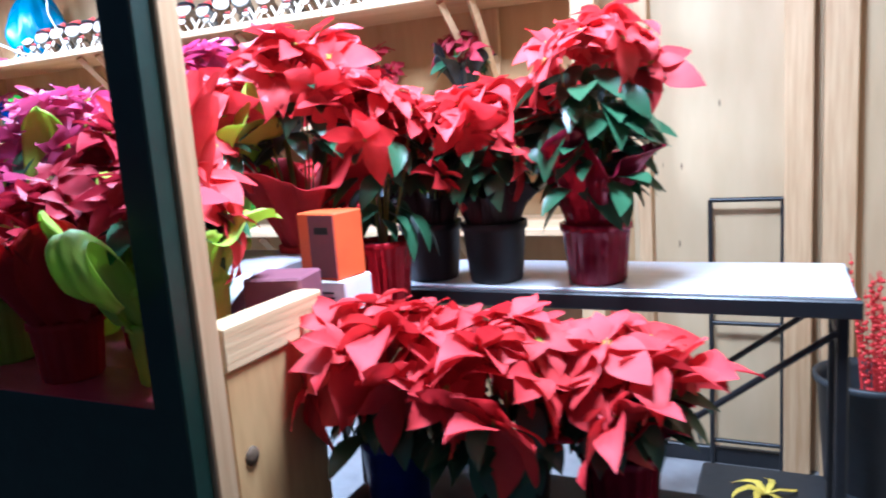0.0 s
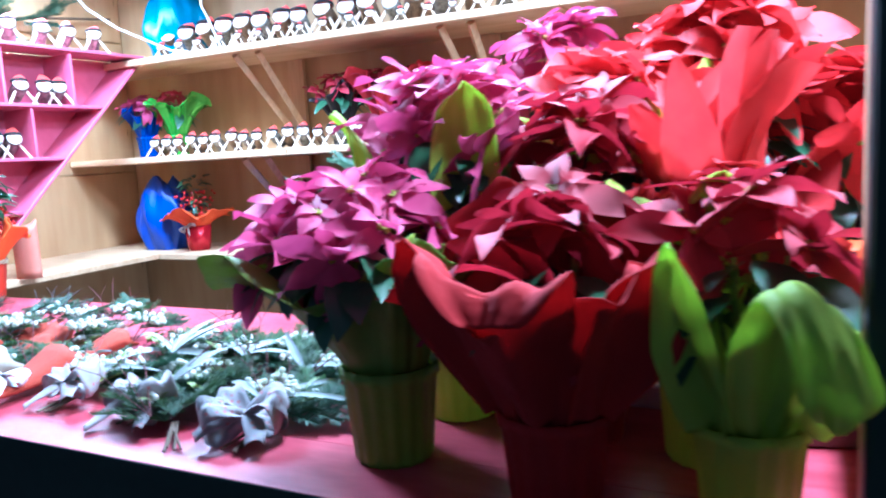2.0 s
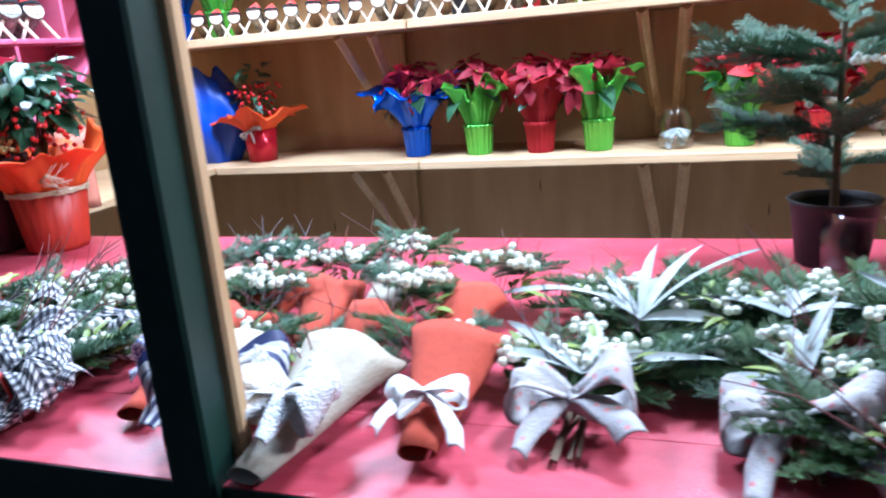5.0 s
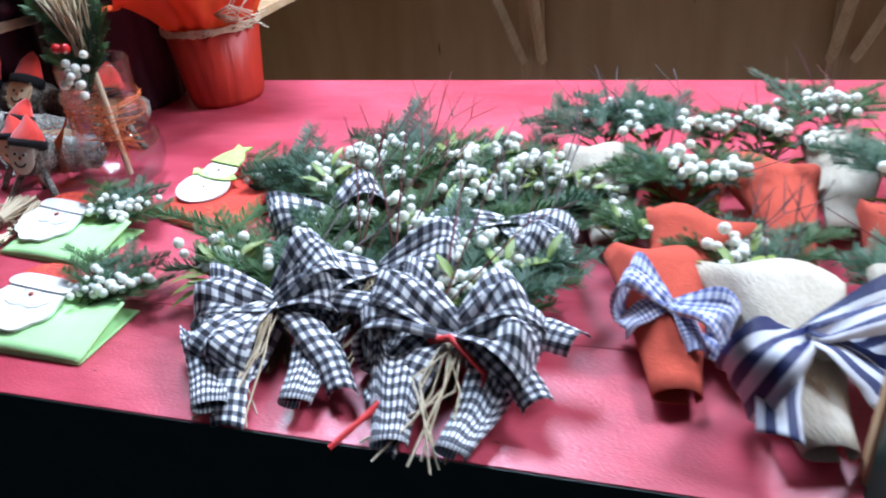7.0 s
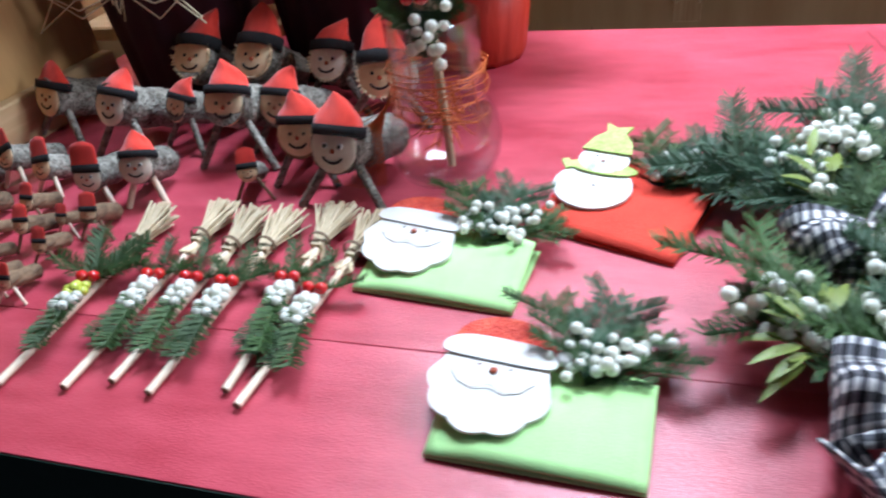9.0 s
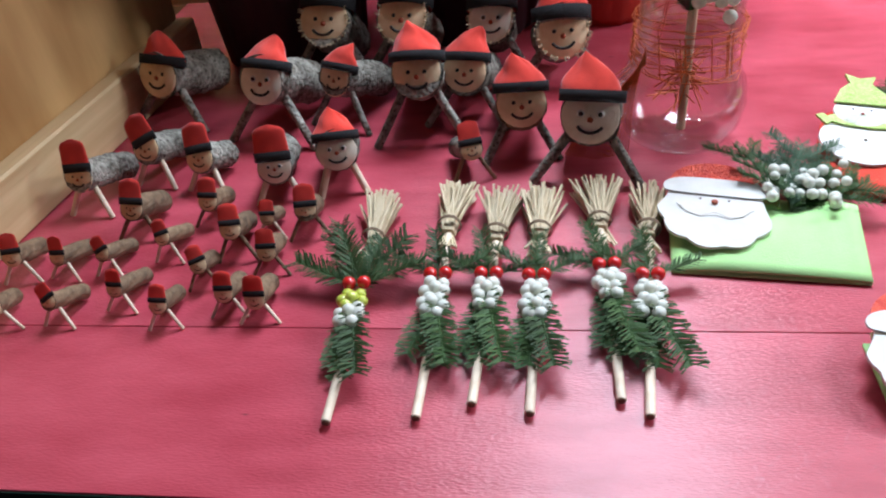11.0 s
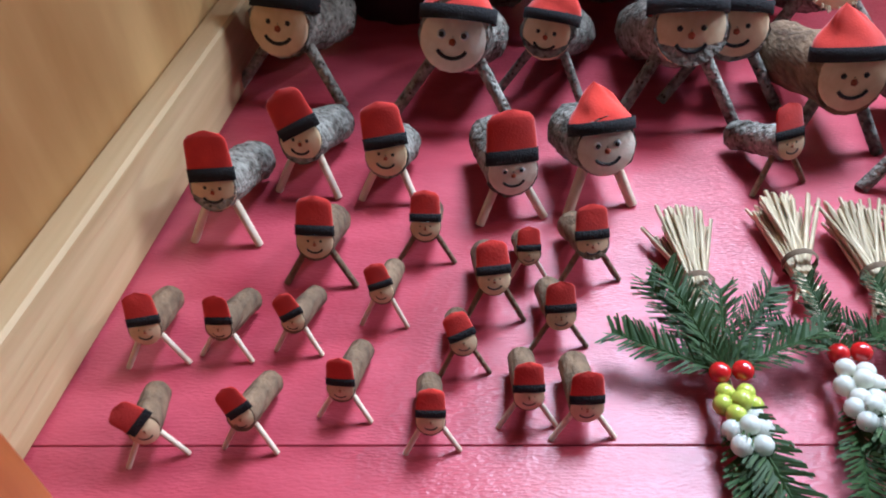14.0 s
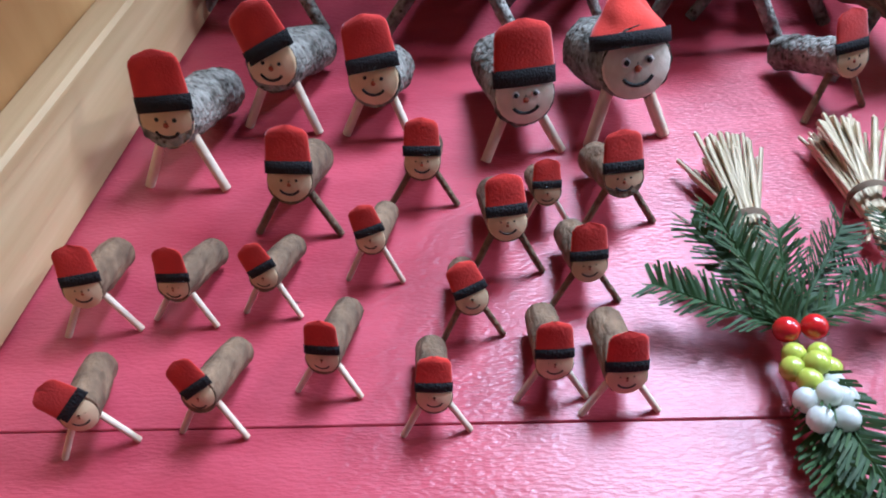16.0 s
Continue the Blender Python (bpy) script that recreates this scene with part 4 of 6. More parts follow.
lo(-2.679, 0.185, TOP, 0.025, 0.0078, 0.035, 5, lean=-0.1, seed=7, label=SMALL)
lo(-2.646, 0.189, TOP, 0.021, 0.0070, 0.032, -10, lean=-0.15, seed=8, label=SMALL)
lo(-2.611, 0.192, TOP, 0.022, 0.0062, 0.032, -8, lean=-0.6, seed=9, label=SMALL)
lo(-2.570, 0.209, TOP, 0.024, 0.0062, 0.034, -5, lean=-0.4, seed=10, label=SMALL)
TWIG_LEGS = "tiny smiling log ornament on bark twig legs"
lo(-2.530, 0.178, TOP, 0.023, 0.0064, 0.029, 7, lean=-0.35, legs="bark_brown", seed=11, label=TWIG_LEGS)
lo(-2.515, 0.211, TOP, 0.030, 0.0082, 0.040, 5, lean=-0.05, legs="bark_brown", seed=12, label=TWIG_LEGS)
lo(-2.484, 0.194, TOP, 0.022, 0.0074, 0.031, 5, legs="bark_brown", seed=13, label=TWIG_LEGS)
lo(-2.496, 0.237, TOP, 0.021, 0.0062, 0.028, 3, seed=14, label=SMALL)
lo(-2.464, 0.238, TOP, 0.027, 0.0088, 0.036, 8, legs="bark_brown", seed=15, label=TWIG_LEGS)
lo(-2.606, 0.239, TOP, 0.030, 0.0100, 0.040, -4, legs="bark_brown", seed=16, label=TWIG_LEGS)
lo(-2.550, 0.255, TOP, 0.025, 0.0082, 0.033, -2, legs="bark_brown", seed=17, label=TWIG_LEGS)
MID = "smiling grey-barked log ornament in a tall red felt cap"
lo(-2.665, 0.273, TOP, 0.038, 0.0132, 0.060, -6, bark="bark_grey", lean=-0.12, seed=21, label=MID, spread=1.55)
lo(-2.624, 0.316, TOP, 0.038, 0.0132, 0.058, -11, bark="bark_grey", lean=-0.55, seed=22, label=MID, spread=1.55)
lo(-2.574, 0.308, TOP, 0.033, 0.0128, 0.041, -8, bark="bark_grey", lean=-0.25, seed=23, label=MID, spread=1.4)
lo(-2.502, 0.290, TOP, 0.034, 0.0145, 0.060, 10, bark="bark_grey", face="cut_pale", seed=24, label=MID, spread=1.4)
lo(-2.450, 0.300, TOP, 0.043, 0.0175, 0.052, 12, "point", "bark_grey", "cut_pale", seed=25, label="pale-faced log ornament in a peaked red felt cap", spread=1.2)
lo(-2.341, 0.315, TOP, 0.032, 0.0098, 0.043, 21, bark="bark_grey", legs="bark_brown", seed=26, label=TWIG_LEGS)
BIG = "large smiling log ornament in a peaked red felt cap"
lo(-2.653, 0.426, TOP, 0.056, 0.0225, 0.080, -16, "point", "bark_grey", legs="bark_grey", seed=31, label=BIG)
lo(-2.535, 0.388, TOP, 0.064, 0.0225, 0.080, -13, "point", "bark_grey", "cut_pale", "bark_grey", seed=32, label=BIG, spread=2.1)
lo(-2.474, 0.413, TOP, 0.052, 0.0175, 0.073, -23, "point", "bark_grey", legs="bark_grey", seed=33, label=BIG)
lo(-2.391, 0.380, TOP, 0.070, 0.0225, 0.096, 2, "point", "bark_grey", legs="bark_grey", seed=34, label=BIG)
lo(-2.352, 0.410, TOP, 0.056, 0.0205, 0.080, -8, "point", "bark_grey", legs="bark_grey", seed=35, label=BIG)
lo(-2.300, 0.350, TOP, 0.054, 0.0212, 0.092, 4, "point", "bark_brown", legs="bark_grey", seed=36, label=BIG, spread=1.6)
lo(-2.246, 0.312, TOP, 0.062, 0.0235, 0.096, -8, "point", "bark_grey", "cut_pale", "bark_grey", seed=37, label=BIG)
STRAW = "large log ornament with a straw beard and peaked red cap"
lo(-2.500, 0.500, TOP, 0.074, 0.026, 0.066, -5, "point", "bark_grey", legs="bark_grey", beard=True, seed=41, label=STRAW)
lo(-2.420, 0.500, TOP, 0.074, 0.026, 0.066, -7, "point", "bark_grey", legs="bark_grey", beard=True, seed=42, label=STRAW)
lo(-2.332, 0.505, TOP, 0.066, 0.023, 0.066, -2, "point", "bark_grey", "cut_pale", "bark_grey", beard=True, seed=43, label=STRAW)
lo(-2.262, 0.480, TOP, 0.060, 0.026, 0.066, 5, "point", "bark_grey", legs="bark_grey", beard=True, seed=44, label=STRAW)


# rows of small ones on the shelves: two built, the rest copied
def shelf_row(x0, x1, step, y, z, h, r, length, yaw0, group, seed):
    rnd = random.Random(seed)
    first = [lo(x0 + k * step, y, z, h, r, length, yaw0 + k * 6, "point", "bark_grey" if k else "bark_brown", "cut_pale", "stick", detail=False, seed=seed + k, group=group,
                label="small red-capped log ornament in a row along the shelf") for k in range(2)]
    x = x0 + 2 * step
    k = 0
    while x < x1:
        copy_thing(first[k % 2], pose(x + rnd.uniform(-0.006, 0.006), y + rnd.uniform(-0.012, 0.012), z, 0, 0, yaw0 + rnd.uniform(-14, 14)) @ Matrix.Scale(rnd.uniform(0.9, 1.12), 4))
        x += step * rnd.uniform(0.88, 1.12)
        k += 1


shelf_row(-2.46, -0.35, 0.068, 1.625, SH3, 0.058, 0.0195, 0.085, 22, "log ornaments on the middle shelf", 50)
shelf_row(-2.40, 0.15, 0.098, 1.70, SH4, 0.100, 0.032, 0.12, 20, "large log ornaments on the top shelf", 60)
shelf_row(-2.36, 0.15, 0.098, 1.615, SH4, 0.040, 0.0145, 0.05, 20, "small log ornaments on the top shelf", 70)


# ---------------------------------------------------------------- brooms, pockets, vase
def broom(xe, ye, xt, yt, seed, green=False):
    """A stick with straw bristles, fir and a chain of berries, lying on the counter."""
    rnd = random.Random(seed)
    d = Vector((xt - xe, yt - ye, 0))
    ln = d.length
    t = thing("broom", pose(xe, ye, TOP, 0, 0, math.degrees(math.atan2(-d.x, d.y))), "small straw broom decorated with fir twigs and berries", "broom", "straw brooms on the counter")
    part("handle", tube([(0, 0, 0.0045), (0.001, ln * 0.5, 0.006), (0, ln - 0.045, 0.008)], 0.0030, 8), "stick", t, "peeled white stick")
    part("handle_tip", tube([(0, -0.0009, 0.0045), (0, 0.0004, 0.0045)], 0.0024, 8), "stem", t, "dark sawn end")
    b0 = ln - 0.055
    straw = part("bristles", Geo(), "straw", t)
    g = Geo()
    for k in range(95):
        a = max(-0.42, min(0.42, rnd.gauss(0, 0.17)))
        l2 = rnd.uniform(0.046, 0.060)
        g.add(*tube([(0.004 * rnd.uniform(-1, 1), b0, 0.006 + rnd.uniform(0, 0.006)), (l2 * math.sin(a) * 0.9, b0 + l2 * math.cos(a), 0.003 + rnd.uniform(0, 0.018))], rnd.uniform(0.0011, 0.0019), 3, 0.8))
    for k in range(24):
        a = rnd.gauss(0, 0.30)
        g.add(*tube([(0.004 * rnd.uniform(-1, 1), b0 + 0.006, 0.007), (0.016 * math.sin(a), b0 - 0.018 * math.cos(a), 0.004 + rnd.uniform(0, 0.008))], 0.0012, 3, 0.8))
    old = straw.data
    straw.data = g.mesh("bristles")
    straw.data.materials.append(M["straw"])
    bpy.data.meshes.remove(old)
    part("tie", lathe([(0.0088, -0.002), (0.0096, 0.0), (0.0088, 0.002)], 12), "stem", t, "dark binding wire", pose(0, b0 + 0.008, 0.0105, 90, 0, 0))
    for s, a in ((0, 168), (1, 186), (2, 200)):
        part("fir_sprig", SHORT[s], "fir", t, m=pose(0, ln * 0.42, 0.010 + 0.003 * s, -6, rnd.uniform(-15, 15), a + rnd.uniform(-6, 6)) @ Matrix.Scale(0.95 if s else 0.8, 4))
    for s, a in ((0, 66), (1, -64), (2, 14)) + (((2, 40), (0, -34), (1, -8)) if green else ()):
        part("fir_sprig", SHORT[s], "fir", t, m=pose(0, ln * 0.52, 0.012, rnd.uniform(0, 12), rnd.uniform(-30, 30), a + rnd.uniform(-10, 10)) @ Matrix.Scale((0.85 if green else 0.62), 4))
    # a tight chain of berries, two and three abreast, under a pair of red ones
    chain = part("berry_stalk", tube([(0, ln * 0.36, 0.010), (0, ln * 0.50, 0.012)], 0.0012, 4), "mistle", t)
    rows = 5 if green else 4 + seed % 2
    for k in range(rows):
        wide = (-0.0072, 0.0002, 0.0070) if k % 2 and k < rows - 1 else (-0.0044, 0.0046)
        for sx in wide:
            mat = "berry_green" if green and (k < 2 or (k == 2 and sx < 0)) else "berry_white"
            part("berry", BERRY[mat], mat, chain, m=Matrix.Translation((sx * 0.92 + rnd.uniform(-0.0010, 0.0010), ln * 0.50 - 0.0085 - 0.0068 * k + rnd.uniform(-0.0012, 0.0012), 0.0165 + (0.0035 if abs(sx) < 0.002 else 0) + rnd.uniform(-0.001, 0.001))) @ Matrix.Scale(rnd.uniform(0.82, 0.96), 4))
    for sx in (-0.0052, 0.0052):
        part("red_berry", BERRY["berry_red"], "berry_red", t, "shiny red berry", pose(sx, ln * 0.50 + 0.1 * sx, 0.0185) @ Matrix.Scale(0.86, 4))


for k, (xe, xt, yt) in enumerate(((-2.412, -2.411, 0.272), (-2.359, -2.353, 0.287), (-2.327, -2.315, 0.277), (-2.293, -2.284, 0.280), (-2.240, -2.242, 0.291), (-2.225, -2.202, 0.281))):
    broom(xe, (0.057, 0.062, 0.073, 0.067, 0.078, 0.067)[k], xt, yt, 80 + k, green=(k == 0))


def outline_plate(points, thick, centre=(0, 0), dome=0.0):
    """A flat cut-out with rounded outline, as a fan with a rim."""
    n = len(points)
    verts = [(centre[0], centre[1], thick + dome)] + [(x, y, thick) for x, y in points] + [(x, y, 0) for x, y in points] + [(centre[0], centre[1], 0)]
    faces = [(0, 1 + k, 1 + (k + 1) % n) for k in range(n)]
    faces += [(1 + k, 1 + n + k, 1 + n + (k + 1) % n, 1 + (k + 1) % n) for k in range(n)]
    faces += [(2 * n + 1, 1 + n + (k + 1) % n, 1 + n + k) for k in range(n)]
    return verts, faces


def oval(cx, cy, rx, ry, n=36, lobes=0, amp=0.0, low_only=True):
    pts = []
    for k in range(n):
        a = 2 * math.pi * k / n
        f = 1 + (amp * abs(math.sin(lobes * a / 2)) if lobes and (not low_only or math.sin(a) < 0.3) else 0)
        pts.append((cx + rx * f * math.cos(a), cy + ry * f * math.sin(a)))
    return pts


def felt_pocket(x, y, yaw, w, d, mat, seed, bearded=True):
    """A felt pouch with a wavy upper flap, a foam face and a sprig of fir with berries."""
    text = "lime green felt pouch with bearded foam face and fir sprig" if bearded else "orange-red felt pouch with foam snowman face and fir sprig"
    t = thing("felt_pocket", pose(x, y, TOP, 0, 0, yaw), text, "pouch", "felt pouches on the counter")
    def top(u, v):
        wave = 0.22 * d * math.sin(u * math.pi) * v - 0.14 * d * u * v
        bulge = 0.007 * math.sin(math.pi * u) * math.sin(math.pi * min(1, v * 0.9 + 0.1)) + 0.010 * v + 0.006 * v * math.sin(2.5 * math.pi * u)
        return ((u - 0.5) * w, d * v + wave, 0.004 + bulge)
    part("back_sheet", sheet(lambda u, v: ((u - 0.5) * w * 1.0, d * 1.04 * v, 0.0022), 8, 6, 0.0018), mat, t)
    part("front_sheet", sheet(top, 16, 10, 0.0018), mat, t)
    # sheet between back and front: black in the snowman pouch, otherwise the pouch's colour
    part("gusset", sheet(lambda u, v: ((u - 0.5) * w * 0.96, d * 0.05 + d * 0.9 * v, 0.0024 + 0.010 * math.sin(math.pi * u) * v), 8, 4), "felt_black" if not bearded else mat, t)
    if bearded:
        fm = pose(-w * 0.265, d * 0.76, 0.0190, 9, 2, -3) @ Matrix.Scale(1.0, 4)
        low = [(0.037 * math.cos(a) * (1 + 0.085 * abs(math.sin(4.5 * a))), -0.008 + 0.034 * math.sin(a) * (1 + 0.085 * abs(math.sin(4.5 * a)))) for a in [math.pi * (1 + i / 60) for i in range(61)]]
        cheeks = [(0.034, 0.004), (0.032, 0.012), (-0.032, 0.012), (-0.034, 0.004)]
        f = part("beard", outline_plate(low + cheeks, 0.0024, (0, -0.01)), "foam_white", t, "white foam beard and face", fm, smooth=False)
        dome = [(0.034 * math.cos(a), 0.013 + 0.030 * math.sin(a) ** 0.8) for a in [math.pi * i / 24 for i in range(25)]]
        part("hat", outline_plate(dome, 0.0018, (0, 0.02)), "glitter_red", f, "red glitter hat", Matrix.Translation((0.001, 0.0, 0.0012)), smooth=False)
        brim = [(0.037 * (1 if c > 0 else -1) * abs(c) ** 0.5, 0.013 + 0.0088 * (1 if q > 0 else -1) * abs(q) ** 0.8 + 0.003 * (1 - c * c)) for c, q in [(math.cos(2 * math.pi * (i + 0.5) / 36), math.sin(2 * math.pi * (i + 0.5) / 36)) for i in range(36)]]
        part("hat_brim", outline_plate(brim, 0.0014, (0, 0.015)), "foam_white", f, "white foam brim", Matrix.Translation((0, 0, 0.0026)), smooth=False)
        tash = [(-0.027, -0.004), (-0.014, -0.003), (0.0, -0.008), (0.014, -0.003), (0.027, -0.004), (0.020, -0.012), (0.010, -0.0155), (0.0, -0.0125), (-0.010, -0.0155), (-0.020, -0.012)]
        part("moustache", outline_plate(tash, 0.0009, (0, -0.010)), "foam_white", f, "", Matrix.Translation((0, 0, 0.0021)), smooth=False)
        part("outline", tube([(-0.025, -0.005, 0), (-0.019, -0.0118, 0), (-0.010, -0.0140, 0), (0, -0.0095, 0), (0.010, -0.0140, 0), (0.019, -0.0118, 0), (0.025, -0.005, 0)], 0.00018, 4), "twine", f, "", Matrix.Translation((0, -0.0005, 0.0030)))
        # the shade along the brim's lower edge, modelled as a thin brown tube
        part("brim_shadow_line", tube([(-0.034, 0.0065, 0), (-0.02, 0.0072, 0), (0.0, 0.0085, 0), (0.02, 0.0072, 0), (0.034, 0.0065, 0)], 0.00025, 4), "twine", f, "thin dark line standing in for the shade under the brim", Matrix.Translation((0, 0, 0.0028)))
        part("nose", ball(0.0026, 2, 0.5), "nose", f, "", Matrix.Translation((0, 0.0005, 0.0032)))
        for sx in (-0.010, 0.010):
            part("eye", ball(0.0010, 1, 0.4), "stem", f, "", Matrix.Translation((sx, 0.0035, 0.0028)))
        part("pompom", ball(0.0055, 2, 0.7), "foam_white", f, "white pompom", Matrix.Translation((0.040, 0.019, 0.003)))
    else:
        fm = pose(-w * 0.25, d * 0.60, 0.0185, 10, 2, 8) @ Matrix.Diagonal((1.15, 1.38, 1.1, 1))
        f = part("head", outline_plate(oval(0, -0.004, 0.029, 0.021), 0.0022), "foam_white", t, "round white foam body", fm, smooth=False)
        part("scarf", outline_plate(oval(0.002, -0.012 + 0.024, 0.026, 0.006), 0.0018, (0.002, 0.012)), "glitter_green", f, "green glitter scarf", Matrix.Translation((0, 0, 0.0024)), smooth=False)
        part("scarf_end", outline_plate([(-0.026, 0.016), (-0.019, 0.010), (-0.024, 0.006), (-0.031, 0.014)], 0.0018, (-0.025, 0.011)), "glitter_green", f, "", Matrix.Translation((0, 0, 0.0022)), smooth=False)
        part("upper_head", outline_plate(oval(0, 0.020, 0.019, 0.013), 0.002, (0, 0.02)), "foam_white", f, "", Matrix.Translation((0, 0, 0.0022)), smooth=False)
        part("hat", outline_plate([(-0.019, 0.026), (0.019, 0.026), (0.016, 0.037), (0.008, 0.046), (0.011, 0.054), (0.0, 0.051), (-0.010, 0.055), (-0.007, 0.046), (-0.014, 0.039)], 0.002, (0, 0.04)), "glitter_green", f, "green glitter hat", Matrix.Translation((0, 0, 0.0044)), smooth=False)
        part("nose", ball(0.0014, 1, 0.6), "nose", f, "", Matrix.Translation((0, 0.018, 0.0045)))
        for sx in (-0.006, 0.006):
            part("eye", ball(0.0009, 1, 0.4), "ink", f, "", Matrix.Translation((sx, 0.022, 0.0044)))
        part("button", ball(0.0012, 1, 0.5), "stem", f, "", Matrix.Translation((0.001, -0.004, 0.0024)))
    rnd = random.Random(seed)
    for k in range(5):
        part("fir_sprig", SPRIGS[k % 4], "fir", t, m=pose(w * 0.16, d * 0.86, 0.012 + 0.003 * k, 4, rnd.uniform(-20, 20), -62 + 24 * k) @ Matrix.Scale(0.52, 4))
    for k in range(4):
        berry_spray(t, pose(w * (0.10 + 0.10 * k), d * (1.02 + 0.22 * (k % 2)), 0.020, 0, 0, 70 * k), 8, seed + k, spread=0.0075, size=0.80)


felt_pocket(-2.031, 0.049, -2, 0.126, 0.074, "felt_green", 91)
felt_pocket(-2.131, 0.189, -6, 0.128, 0.076, "felt_green", 92)
felt_pocket(-2.017, 0.275, -20, 0.124, 0.100, "felt_pocket_red", 93, False)

# bulbous vase with copper mesh and a straw-and-fir stick
vase = thing("vase", pose(-2.166, 0.380, TOP), "clear glass bulb vase with orange mesh and straw broom inside", "vase")
part("glass_body", lathe([(0.0, 0.002), (0.030, 0.002), (0.043, 0.009), (0.051, 0.024), (0.0535, 0.042), (0.051, 0.058), (0.045, 0.071), (0.0405, 0.081), (0.0395, 0.095), (0.040, 0.12), (0.0415, 0.152), (0.0405, 0.154),
                          (0.039, 0.152), (0.0380, 0.12), (0.0372, 0.095), (0.0385, 0.081), (0.043, 0.069), (0.049, 0.057), (0.0515, 0.042), (0.049, 0.025), (0.041, 0.012), (0.0, 0.007)], 40), "glass", vase)
g = Geo()
rnd = random.Random(5)
for k in range(26):
    a0, z0, slope = rnd.uniform(0, 6.3), rnd.uniform(0.072, 0.112), rnd.uniform(-0.006, 0.006)
    r = 0.0415 + rnd.uniform(0, 0.004)
    g.add(*tube([(r * math.cos(a0 + i * 0.45), r * math.sin(a0 + i * 0.45), z0 + slope * i * 0.4 + rnd.uniform(-0.002, 0.002)) for i in range(8)], 0.0005, 3))
for k in range(16):
    a0 = rnd.uniform(0, 6.3)
    g.add(*tube([(0.043 * math.cos(a0), 0.043 * math.sin(a0), 0.110), (0.0435 * math.cos(a0 + 0.12), 0.0435 * math.sin(a0 + 0.12), 0.075)], 0.0006, 3))
part("mesh_band", g, "mesh_orange", vase, "copper orange mesh round the neck")
g = Geo()
for k in range(40):
    a, b = rnd.uniform(0, 6.3), rnd.uniform(0, 6.3)
    r1, r2 = rnd.uniform(0.008, 0.034), rnd.uniform(0.008, 0.034)
    z1, z2 = rnd.uniform(0.030, 0.085), rnd.uniform(0.030, 0.085)
    g.add(*tube([(r1 * math.cos(a), r1 * math.sin(a), z1), (0.2 * r1 * math.cos(b), 0.2 * r2 * math.sin(a), (z1 + z2) / 2 + 0.004), (r2 * math.cos(b), r2 * math.sin(b), z2)], 0.0007, 3))
part("mesh_filling", g, "mesh_orange", vase, "copper orange strands inside the bulb")
g = Geo()
for k in range(26):
    u = k / 25 - 0.5
    g.add(*tube([(-0.036, -0.028 + 0.006 * u, 0.092 + 0.012 * u), (-0.062 + 0.034 * u, -0.042, 0.055 + 0.012 * u), (-0.072 + 0.052 * u, -0.046, 0.008 + 0.010 * abs(u))], 0.00045, 3))
for k in range(16):
    z = 0.088 - k * 0.005
    g.add(*tube([(-0.046 - 0.0004 * k, -0.030, z), (-0.060, -0.044, z - 0.004), (-0.080 + 0.0006 * k, -0.040, z - 0.002)], 0.0004, 3))
part("mesh_bow", g, "mesh_orange", vase, "copper orange mesh bow")
g = Geo()
for k in range(90):
    a = rnd.gauss(0, 0.20)
    g.add(*tube([(rnd.uniform(-0.01, 0.01), rnd.uniform(-0.01, 0.01), 0.16), (0.075 * math.sin(a), rnd.gauss(0, 0.015), 0.16 + 0.075 * math.cos(a))], 0.0014, 3, 0.8))
part("straw_brush", g, "straw", vase, "straw broom head")
part("stick", tube([(0.004, 0, 0.01), (0, 0, 0.17)], 0.004, 7), "straw", vase)
for k in range(5):
    part("fir_sprig", SPRIGS[k % 4], "fir", vase, m=pose(-0.004, -0.012, 0.12, 62 + 8 * (k % 3), 0, -40 + 20 * k) @ Matrix.Scale(0.75, 4))
for sx in (-0.006, 0.006):
    part("red_berry", BERRY["berry_red"], "berry_red", vase, "", pose(sx, -0.036, 0.178))
berry_spray(vase, pose(0.010, -0.036, 0.145, 60, 0, 10), 12, 77, narrow=0.6)


